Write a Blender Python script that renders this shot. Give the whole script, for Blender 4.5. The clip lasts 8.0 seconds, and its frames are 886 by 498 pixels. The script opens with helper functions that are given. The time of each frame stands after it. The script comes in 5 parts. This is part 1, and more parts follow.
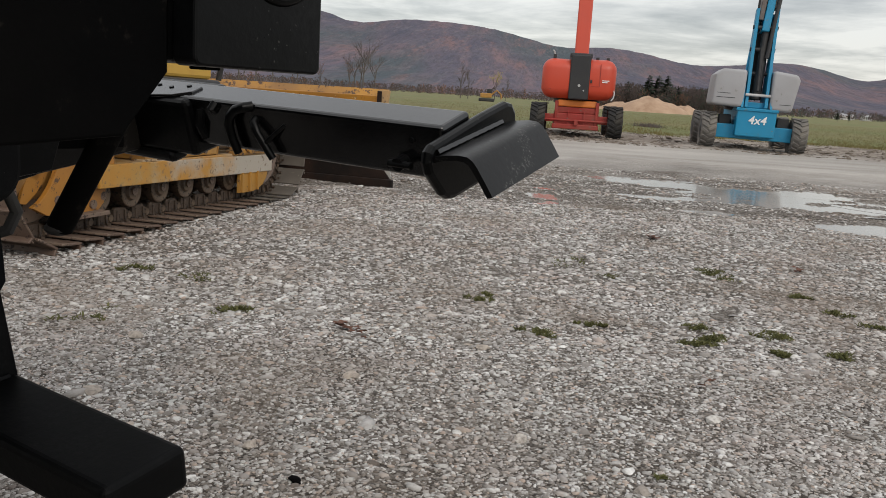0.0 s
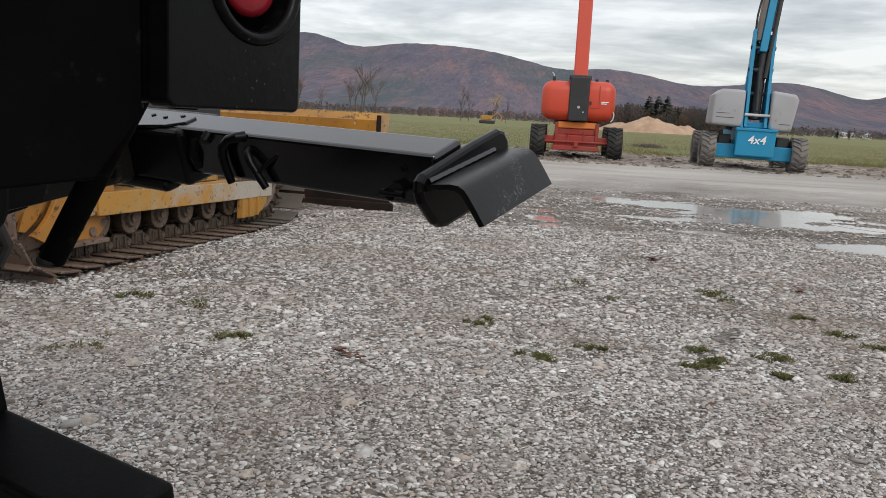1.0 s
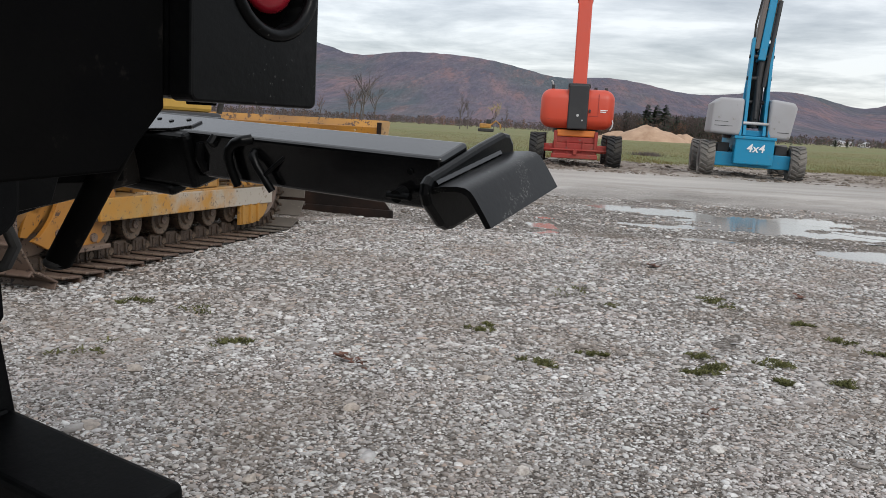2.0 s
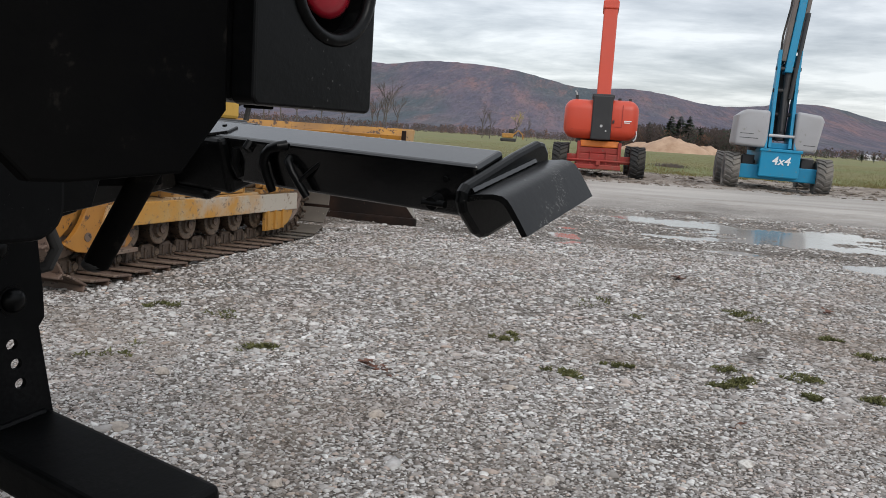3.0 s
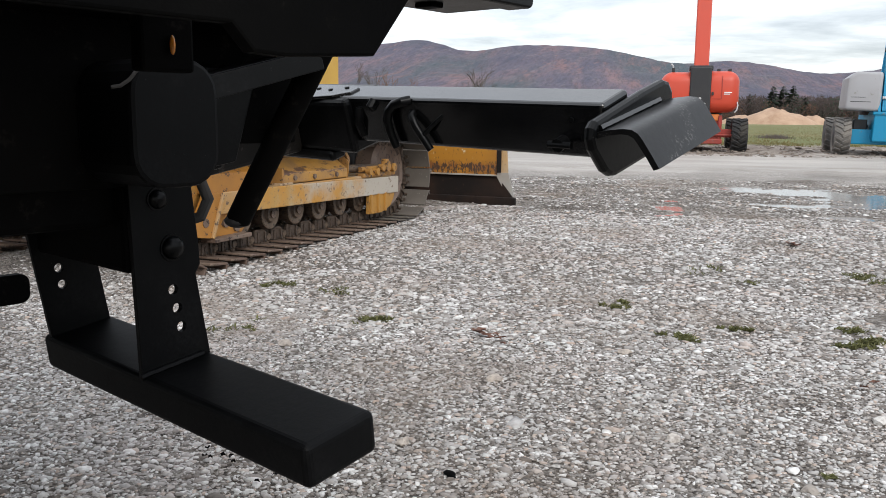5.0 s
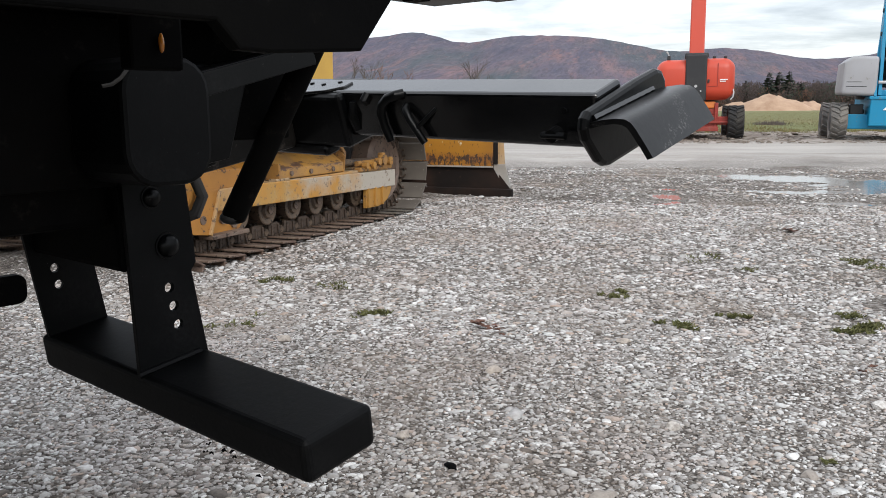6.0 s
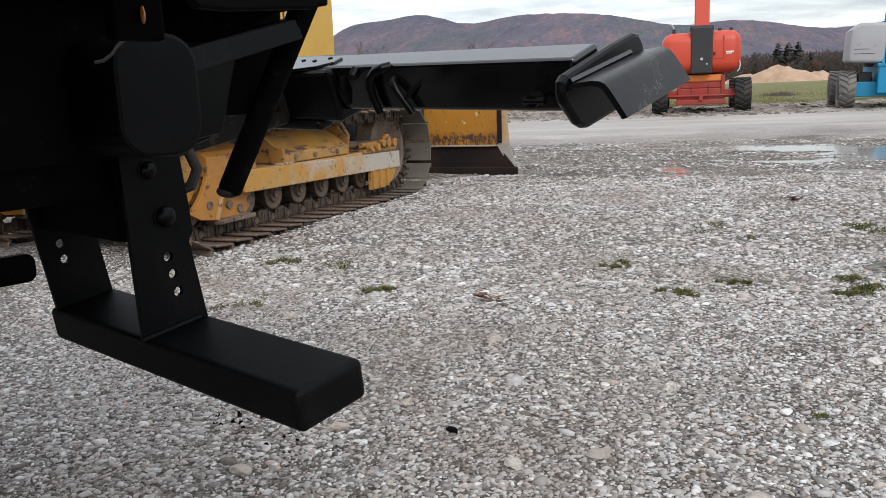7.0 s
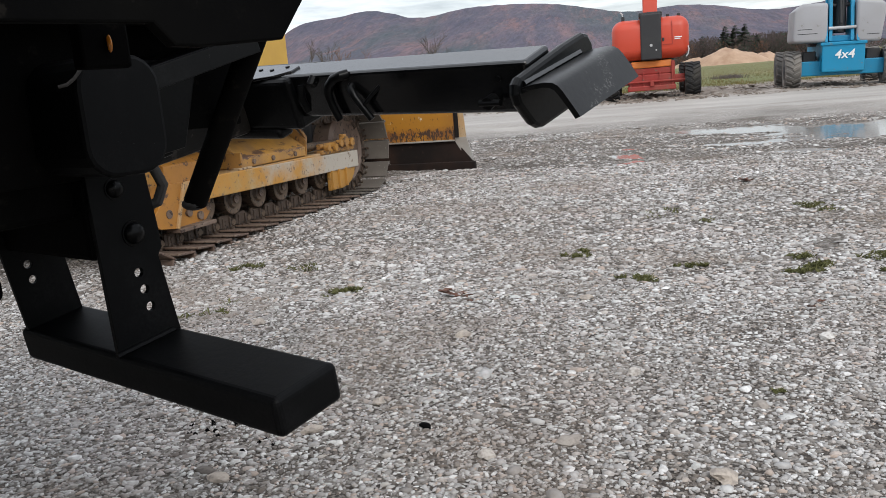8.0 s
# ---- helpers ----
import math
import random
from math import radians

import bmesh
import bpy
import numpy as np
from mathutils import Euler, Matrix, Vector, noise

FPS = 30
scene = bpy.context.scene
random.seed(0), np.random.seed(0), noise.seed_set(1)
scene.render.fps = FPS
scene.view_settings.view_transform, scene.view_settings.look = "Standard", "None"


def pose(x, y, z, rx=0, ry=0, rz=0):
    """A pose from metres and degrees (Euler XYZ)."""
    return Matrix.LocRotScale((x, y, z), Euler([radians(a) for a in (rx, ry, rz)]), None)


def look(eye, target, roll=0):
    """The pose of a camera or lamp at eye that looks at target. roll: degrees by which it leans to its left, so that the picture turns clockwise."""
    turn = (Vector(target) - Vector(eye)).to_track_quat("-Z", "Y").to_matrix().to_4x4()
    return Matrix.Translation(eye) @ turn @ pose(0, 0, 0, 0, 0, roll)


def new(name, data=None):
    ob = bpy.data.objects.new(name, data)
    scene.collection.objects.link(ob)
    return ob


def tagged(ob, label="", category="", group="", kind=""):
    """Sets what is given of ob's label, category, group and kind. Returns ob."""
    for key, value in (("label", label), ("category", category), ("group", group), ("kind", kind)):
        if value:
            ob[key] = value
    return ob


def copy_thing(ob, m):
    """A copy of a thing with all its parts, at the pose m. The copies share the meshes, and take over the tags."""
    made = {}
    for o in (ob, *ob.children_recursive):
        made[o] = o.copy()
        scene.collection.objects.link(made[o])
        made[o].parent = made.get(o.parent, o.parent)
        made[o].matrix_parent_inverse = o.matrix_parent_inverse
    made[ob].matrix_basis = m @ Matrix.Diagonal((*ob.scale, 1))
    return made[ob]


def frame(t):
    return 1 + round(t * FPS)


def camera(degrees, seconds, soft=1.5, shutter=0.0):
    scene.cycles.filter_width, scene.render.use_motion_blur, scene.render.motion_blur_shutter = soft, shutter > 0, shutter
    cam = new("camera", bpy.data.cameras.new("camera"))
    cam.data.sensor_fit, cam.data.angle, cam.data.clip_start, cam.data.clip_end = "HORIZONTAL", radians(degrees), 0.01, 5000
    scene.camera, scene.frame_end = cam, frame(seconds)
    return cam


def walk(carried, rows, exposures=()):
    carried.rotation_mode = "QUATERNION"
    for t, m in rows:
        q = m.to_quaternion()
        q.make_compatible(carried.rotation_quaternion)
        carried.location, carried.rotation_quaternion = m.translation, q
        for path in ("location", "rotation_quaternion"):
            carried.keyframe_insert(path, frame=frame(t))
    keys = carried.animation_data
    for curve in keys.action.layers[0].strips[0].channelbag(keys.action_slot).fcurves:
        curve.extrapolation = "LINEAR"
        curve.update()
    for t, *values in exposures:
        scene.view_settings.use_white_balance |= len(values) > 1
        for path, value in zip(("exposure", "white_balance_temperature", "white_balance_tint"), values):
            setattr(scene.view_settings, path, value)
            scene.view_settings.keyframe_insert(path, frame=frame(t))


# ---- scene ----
cam = camera(56.6, 8.0, soft=0.3)
PATH = [
    (0, (0.255, 0.245, 0.908), (0.103, 2.204, 0.534), 3.6),
    (0.5, (0.264, 0.251, 0.915), (0.097, 2.213, 0.566), 3.3),
    (1, (0.268, 0.253, 0.918), (0.107, 2.221, 0.596), 3.0),
    (1.5, (0.261, 0.245, 0.915), (0.101, 2.214, 0.607), 3.0),
    (2.8, (0.246, 0.251, 0.904), (0.075, 2.223, 0.614), 3.6),
    (3, (0.236, 0.244, 0.906), (0.026, 2.212, 0.622), 3.7),
    (3.5, (0.207, 0.227, 0.889), (-0.113, 2.182, 0.615), 3.6),
    (4, (0.163, 0.197, 0.843), (-0.228, 2.135, 0.543), 2.4),
    (4.5, (0.18, 0.204, 0.839), (-0.242, 2.133, 0.52), 1.3),
    (6, (0.196, 0.205, 0.84), (-0.236, 2.128, 0.499), -0.5),
    (6.5, (0.199, 0.192, 0.827), (-0.226, 2.111, 0.457), -0.9),
    (7, (0.244, 0.16, 0.818), (-0.214, 2.069, 0.437), -2.4),
    (7.5, (0.253, 0.134, 0.841), (-0.148, 2.052, 0.44), -4.1),
    (8, (0.247, 0.125, 0.836), (-0.121, 2.049, 0.437), -4.7),
]
walk(cam, [(t, look(eye, target, roll)) for t, eye, target, roll in PATH],
     exposures=[(0.0, -0.10, 6900, 10), (0.5, -0.03, 6780, 10), (1.0, 0.02, 6680, 10), (1.5, 0.08, 6560, 10), (3.0, 0.05, 6500, 10), (3.5, 0.16, 6500, 10), (4.0, 0.33, 6500, 10), (4.5, 0.46, 6500, 10), (6.0, 0.46, 6450, 10), (7.0, 0.38, 6450, 10), (8.0, 0.30, 6450, 10)])

# ---- world and light: a bright overcast autumn sky ----
SUN_EL, SUN_AZ = radians(38), radians(150)
world = bpy.data.worlds.new("world")
scene.world = world
world.use_nodes = True
wt = world.node_tree
wt.nodes.clear()


def wnode(kind, **sets):
    n = wt.nodes.new(kind)
    for k, v in sets.items():
        n.inputs[k].default_value = v
    return n


sky = wnode("ShaderNodeTexSky")
sky.sky_type, sky.sun_disc = "NISHITA", False
sky.sun_elevation, sky.sun_rotation = SUN_EL, SUN_AZ
sky_bg = wnode("ShaderNodeBackground", Strength=0.03)
wt.links.new(sky.outputs[0], sky_bg.inputs[0])
wco = wnode("ShaderNodeTexCoord")
wsep = wnode("ShaderNodeSeparateXYZ")
wt.links.new(wco.outputs["Generated"], wsep.inputs[0])
# clouds lie on a flat layer: the direction divided by its height
whi = wnode("ShaderNodeMath")
whi.operation = "MAXIMUM"
wt.links.new(wsep.outputs[2], whi.inputs[0])
whi.inputs[1].default_value = 0.0
wadd = wnode("ShaderNodeMath")
wadd.operation = "ADD"
wt.links.new(whi.outputs[0], wadd.inputs[0])
wadd.inputs[1].default_value = 0.07
wdivs = []
for k in (0, 1):
    dv = wnode("ShaderNodeMath")
    dv.operation = "DIVIDE"
    wt.links.new(wsep.outputs[k], dv.inputs[0])
    wt.links.new(wadd.outputs[0], dv.inputs[1])
    wdivs.append(dv)
wcomb = wnode("ShaderNodeCombineXYZ")
wt.links.new(wdivs[0].outputs[0], wcomb.inputs[0])
wt.links.new(wdivs[1].outputs[0], wcomb.inputs[1])
wn1 = wnode("ShaderNodeTexNoise", Scale=0.55, Detail=7.0, Roughness=0.58, Distortion=0.35)
wn2 = wnode("ShaderNodeTexNoise", Scale=1.7, Detail=5.0, Roughness=0.6)
for n in (wn1, wn2):
    wt.links.new(wcomb.outputs[0], n.inputs["Vector"])
wmix = wnode("ShaderNodeMath")
wmix.operation = "MULTIPLY_ADD"
wt.links.new(wn2.outputs[0], wmix.inputs[0])
wmix.inputs[1].default_value = 0.35
wt.links.new(wn1.outputs[0], wmix.inputs[2])
wramp = wnode("ShaderNodeValToRGB")
wr = wramp.color_ramp
wr.elements[0].position, wr.elements[0].color = 0.50, (0.47, 0.495, 0.535, 1)
wr.elements[1].position, wr.elements[1].color = 0.78, (1.09, 1.11, 1.13, 1)
e = wr.elements.new(0.64)
e.color = (0.74, 0.765, 0.80, 1)
wt.links.new(wmix.outputs[0], wramp.inputs[0])
cloud_bg = wnode("ShaderNodeBackground")
# an overcast sky is brighter overhead than at the horizon
wup = wnode("ShaderNodeMath")
wup.operation = "MULTIPLY_ADD"
wt.links.new(whi.outputs[0], wup.inputs[0])
wup.inputs[1].default_value, wup.inputs[2].default_value = 0.70, 0.63
wt.links.new(wup.outputs[0], cloud_bg.inputs["Strength"])
wt.links.new(wramp.outputs[0], cloud_bg.inputs[0])
wsum = wnode("ShaderNodeAddShader")
wt.links.new(sky_bg.outputs[0], wsum.inputs[0])
wt.links.new(cloud_bg.outputs[0], wsum.inputs[1])
wout = wnode("ShaderNodeOutputWorld")
wt.links.new(wsum.outputs[0], wout.inputs[0])

sun = new("sun", bpy.data.lights.new("sun", "SUN"))
sun.data.energy, sun.data.angle, sun.data.color = 1.1, radians(25), (1.0, 0.97, 0.92)
sun_way = Vector((math.sin(SUN_AZ) * math.cos(SUN_EL), math.cos(SUN_AZ) * math.cos(SUN_EL), math.sin(SUN_EL)))
sun.matrix_world = look(sun_way * 50, (0, 0, 0))


# ---- materials ----
class Mat:
    """A small builder round one principled material."""

    def __init__(self, name, rough=0.7, metal=0.0, spec=0.5):
        self.m = bpy.data.materials.new(name)
        self.m.use_nodes = True
        self.t = self.m.node_tree
        self.b = self.t.nodes["Principled BSDF"]
        self.b.inputs["Roughness"].default_value = rough
        self.b.inputs["Metallic"].default_value = metal
        self.b.inputs["Specular IOR Level"].default_value = spec
        self.pos = None

    def node(self, kind, **sets):
        n = self.t.nodes.new(kind)
        for k, v in sets.items():
            n.inputs[k].default_value = v
        return n

    def link(self, a, b):
        self.t.links.new(a, b)

    def coords(self, local=True):
        if self.pos is None:
            self.pos = self.node("ShaderNodeTexCoord").outputs["Object"] if local else self.node("ShaderNodeNewGeometry").outputs["Position"]
        return self.pos

    def noise(self, scale, detail=4.0, rough=0.55, stretch=None, local=True, distortion=0.0):
        n = self.node("ShaderNodeTexNoise", Scale=scale, Detail=detail, Roughness=rough, Distortion=distortion)
        src = self.coords(local)
        if stretch:
            mp = self.node("ShaderNodeMapping", Scale=stretch)
            self.link(src, mp.inputs[0])
            src = mp.outputs[0]
        self.link(src, n.inputs["Vector"])
        return n.outputs[0]

    def ramp(self, fac, stops):
        r = self.node("ShaderNodeValToRGB")
        el = r.color_ramp.elements
        for i, (p, c) in enumerate(stops):
            x = el[i] if i < 2 else el.new(p)
            x.position, x.color = p, (*c, 1) if len(c) == 3 else c
        self.link(fac, r.inputs[0])
        return r.outputs[0]

    def mask(self, fac, lo, hi):
        mr = self.node("ShaderNodeMapRange")
        mr.clamp = True
        mr.inputs["From Min"].default_value, mr.inputs["From Max"].default_value = lo, hi
        self.link(fac, mr.inputs[0])
        return mr.outputs[0]

    def math(self, op, a, b):
        n = self.node("ShaderNodeMath")
        n.operation = op
        for k, v in enumerate((a, b)):
            if isinstance(v, (int, float)):
                n.inputs[k].default_value = v
            else:
                self.link(v, n.inputs[k])
        return n.outputs[0]

    def mix(self, fac, a, b, mode="MIX"):
        n = self.node("ShaderNodeMix")
        n.data_type, n.blend_type = "RGBA", mode
        for k, v in ((0, fac), (6, a), (7, b)):
            if isinstance(v, (int, float)):
                n.inputs[k].default_value = v
            elif isinstance(v, tuple):
                n.inputs[k].default_value = (*v, 1)
            else:
                self.link(v, n.inputs[k])
        return n.outputs[2]

    def colour(self, c):
        if isinstance(c, tuple):
            self.b.inputs["Base Color"].default_value = (*c, 1)
        else:
            self.link(c, self.b.inputs["Base Color"])

    def rough(self, fac, lo, hi):
        n = self.node("ShaderNodeMapRange")
        n.inputs["To Min"].default_value, n.inputs["To Max"].default_value = lo, hi
        self.link(fac, n.inputs[0])
        self.link(n.outputs[0], self.b.inputs["Roughness"])

    def bump(self, fac, strength=0.3, dist=0.002):
        n = self.node("ShaderNodeBump", Strength=strength, Distance=dist)
        self.link(fac, n.inputs["Height"])
        self.link(n.outputs[0], self.b.inputs["Normal"])


def worn_paint(name, base, dirt, chip, scale=6.0, rough=0.45, chips=0.6, grime=0.5, spec=0.5):
    """Paint with grime at a large scale and chips at a small one."""
    m = Mat(name, rough, spec=spec)
    big, small, fine = m.noise(scale * 0.5, 5, 0.6), m.noise(scale * 4, 6, 0.7), m.noise(scale * 30, 3)
    c = m.mix(m.mask(big, grime - 0.06, grime + 0.22), base, dirt)
    c = m.mix(m.mask(small, chips, chips + 0.05), c, chip)
    m.colour(c)
    m.rough(big, rough - 0.1, rough + 0.25)
    m.bump(fine, 0.12, 0.002)
    return m.m


def gloss_black(name, spec, r0, r1, relief=0.22, specks=0.65):
    m = Mat(name, 0.3, spec=spec)
    big, fine = m.noise(9, 5, 0.6), m.noise(160, 3, 0.7)
    dust = m.math("MULTIPLY", m.mask(big, 0.45, 0.75), m.mask(fine, 0.35, 0.7))
    c = m.mix(dust, (0.0022, 0.0024, 0.0027), (0.012, 0.012, 0.0125))
    m.colour(m.mix(m.math("MULTIPLY", m.mask(m.noise(230, 4, 0.7), specks, specks + 0.05), m.mask(m.noise(22, 3), 0.54, 0.62)), c, (0.08, 0.078, 0.074)))
    m.rough(big, r0, r1)
    m.bump(m.noise(70, 5, 0.65), relief, 0.0012)
    return m.m


BLACK, GLOSS = gloss_black("black_paint", 0.14, 0.2, 0.42), gloss_black("fresh_black_paint", 0.85, 0.10, 0.22, 0.10)
SATIN = gloss_black("satin_black_paint", 0.30, 0.24, 0.42, 0.22, 0.54)
STEP_BLACK = gloss_black("dull_black_paint", 0.10, 0.42, 0.62, 0.3, 0.68)
BLACK_MATT = worn_paint("black_underseal", (0.0022, 0.0022, 0.0023), (0.0052, 0.0050, 0.0046), (0.010, 0.009, 0.008), 8, 0.6, 0.6, 0.5, 0.025)
GREASE = worn_paint("greasy_steel", (0.006, 0.0055, 0.005), (0.015, 0.013, 0.011), (0.04, 0.034, 0.03), 9, 0.4, 0.58, 0.5, 0.2)
RUBBER = worn_paint("rubber", (0.018, 0.018, 0.019), (0.07, 0.062, 0.052), (0.05, 0.045, 0.04), 4, 0.85, 0.62)
RUBBER_GREY = worn_paint("muddy_rubber", (0.11, 0.105, 0.10), (0.22, 0.20, 0.175), (0.16, 0.145, 0.13), 4, 0.9, 0.6, 0.45)
YELLOW = worn_paint("yellow_paint", (0.44, 0.212, 0.032), (0.27, 0.138, 0.045), (0.075, 0.042, 0.028), 4.5, 0.5, 0.55, 0.40)
HOOD_YELLOW = worn_paint("pale_yellow_paint", (0.58, 0.35, 0.06), (0.48, 0.28, 0.05), (0.16, 0.09, 0.04), 2.5, 0.5, 0.66, 0.46)
YELLOW_CLEAN = worn_paint("plain_yellow_paint", (0.42, 0.21, 0.038), (0.30, 0.155, 0.045), (0.12, 0.07, 0.04), 3.6, 0.5, 0.60, 0.44)
ROLLER = worn_paint("greasy_roller_steel", (0.058, 0.038, 0.026), (0.18, 0.125, 0.080), (0.014, 0.011, 0.009), 11, 0.55, 0.54)
YELLOW_WORN = worn_paint("worn_yellow_paint", (0.42, 0.215, 0.05), (0.38, 0.29, 0.19), (0.12, 0.075, 0.045), 4.2, 0.55, 0.58, 0.44)
RUST = worn_paint("brown_track_steel", (0.115, 0.074, 0.054), (0.21, 0.155, 0.118), (0.030, 0.016, 0.011), 7, 0.5, 0.56)
TRACK_GREY = worn_paint("muddy_track_steel", (0.088, 0.074, 0.061), (0.128, 0.110, 0.090), (0.20, 0.175, 0.145), 6, 0.7, 0.64)
BLADE_STEEL = worn_paint("scoured_blade_steel", (0.0105, 0.0075, 0.0065), (0.034, 0.018, 0.012), (0.075, 0.040, 0.026), 4, 0.6, 0.64, 0.5, 0.2)
GREY_EDGE = worn_paint("bare_steel_edge", (0.30, 0.29, 0.27), (0.24, 0.20, 0.16), (0.12, 0.09, 0.07), 6, 0.5, 0.62)
RED = worn_paint("orange_red_paint", (0.52, 0.055, 0.024), (0.46, 0.062, 0.034), (0.30, 0.08, 0.05), 1.2, 0.34, 0.66, 0.52)
RED_DARK = worn_paint("dusty_red_paint", (0.30, 0.024, 0.017), (0.24, 0.06, 0.042), (0.18, 0.09, 0.07), 2.0, 0.55, 0.60, 0.48)
ORANGE = worn_paint("orange_paint", (0.75, 0.22, 0.04), (0.60, 0.20, 0.06), (0.30, 0.14, 0.08), 2.5, 0.5, 0.68)
BLUE = worn_paint("turquoise_blue_paint", (0.0, 0.215, 0.39), (0.01, 0.20, 0.34), (0.12, 0.17, 0.19), 2.0, 0.4, 0.62, 0.5)
GREY_COWL = worn_paint("grey_cowl_plastic", (0.335, 0.335, 0.35), (0.29, 0.285, 0.285), (0.24, 0.23, 0.22), 1.4, 0.5, 0.62, 0.46)
DARK_MACHINE = worn_paint("dark_machine_paint", (0.018, 0.018, 0.02), (0.035, 0.034, 0.033), (0.07, 0.065, 0.06), 3, 0.5, 0.68)
BROWN_BOOM = worn_paint("weathered_boom_paint", (0.12, 0.10, 0.09), (0.17, 0.14, 0.12), (0.07, 0.06, 0.05), 2, 0.55, 0.66)
WHITE = worn_paint("white_paint", (0.75, 0.75, 0.74), (0.62, 0.61, 0.58), (0.5, 0.48, 0.45), 4, 0.5, 0.75)
CHROME = worn_paint("dull_steel", (0.45, 0.45, 0.46), (0.35, 0.34, 0.33), (0.2, 0.18, 0.17), 5, 0.3, 0.72)


YELLOW_DEEP = worn_paint("orange_yellow_paint", (0.40, 0.175, 0.026), (0.28, 0.125, 0.032), (0.085, 0.045, 0.028), 4.0, 0.45, 0.575, 0.46)


def rubbed_rail():
    """Yellow at the rear, rubbed to bare steel towards the idler."""
    m = Mat("rubbed_rail", 0.5)
    sep = m.node("ShaderNodeSeparateXYZ")
    m.link(m.coords(), sep.inputs[0])
    n1, n2, n3 = m.noise(5, 6, 0.65), m.noise(26, 6, 0.7), m.noise(1.6, 4)
    f = m.math("ADD", m.math("MULTIPLY", m.math("SUBTRACT", sep.outputs[1], 1.3), 0.42), m.math("ADD", m.math("MULTIPLY", n1, 0.6), m.math("SUBTRACT", n3, 0.3)))
    c = m.mix(m.mask(n1, 0.45, 0.65), (0.46, 0.225, 0.04), (0.42, 0.25, 0.075))
    c = m.mix(m.math("MULTIPLY", m.mask(f, 0.38, 0.60), 0.92), c, (0.42, 0.39, 0.34))
    c = m.mix(m.mask(n2, 0.57, 0.64), c, (0.17, 0.115, 0.075))
    m.colour(c)
    m.bump(n2, 0.3, 0.002)
    return m.m


def chipped_blade():
    """Yellow paint, scraped to brown in a band above the cutting edge."""
    m = Mat("chipped_blade_paint", 0.45)
    sep = m.node("ShaderNodeSeparateXYZ")
    m.link(m.coords(), sep.inputs[0])
    band = m.mask(m.math("ABSOLUTE", m.math("SUBTRACT", sep.outputs[2], 0.335), 0), 0.075, 0.02)
    n1, n2, n3 = m.noise(55, 6, 0.7, (1, 1, 0.4)), m.noise(11, 6, 0.7), m.noise(2.2, 5)
    c = m.mix(m.mask(n3, 0.42, 0.66), (0.36, 0.155, 0.014), (0.27, 0.115, 0.017))
    c = m.mix(m.math("MULTIPLY", band, m.mask(m.noise(5, 4), 0.40, 0.6)), c, (0.20, 0.075, 0.020))
    c = m.mix(m.mask(m.math("ADD", n1, m.math("MULTIPLY", band, 0.15)), 0.62, 0.645), c, (0.055, 0.030, 0.020))
    c = m.mix(m.mask(n2, 0.64, 0.66), c, (0.50, 0.42, 0.28))
    m.colour(c)
    m.rough(n2, 0.35, 0.6)
    return m.m


def oily_cover():
    """Yellow plate with brown oil and flaked paint strewn along its length."""
    m = Mat("oily_yellow_paint", 0.5)
    sep = m.node("ShaderNodeSeparateXYZ")
    m.link(m.coords(), sep.inputs[0])
    crease = m.mask(m.math("ABSOLUTE", m.math("SUBTRACT", sep.outputs[2], 0.505), 0), 0.055, 0.005)
    n1, n2, n3 = m.noise(14, 7, 0.7, (1, 0.3, 1)), m.noise(4.0, 6, 0.65), m.noise(38, 5, 0.7)
    c = m.mix(m.mask(n2, 0.40, 0.64), (0.44, 0.225, 0.045), (0.30, 0.165, 0.062))
    c = m.mix(m.mask(m.math("ADD", n1, m.math("MULTIPLY", crease, 0.12)), 0.60, 0.66), c, (0.10, 0.052, 0.034))
    c = m.mix(m.mask(n3, 0.62, 0.66), c, (0.13, 0.08, 0.05))
    m.colour(c)
    m.rough(n2, 0.35, 0.65)
    m.bump(n3, 0.15, 0.002)
    return m.m


def lens(name, c):
    m = Mat(name, 0.12)
    n = m.noise(120, 2)
    m.colour(m.mix(n, c, tuple(v * 0.6 for v in c)))
    m.b.inputs["Coat Weight"].default_value = 0.6
    return m.m


RUBBED, BLADE_YELLOW, OILY = rubbed_rail(), chipped_blade(), oily_cover()
RED_LENS, AMBER_LENS = lens("red_lens", (0.36, 0.016, 0.030)), lens("amber_lens", (0.60, 0.20, 0.015))


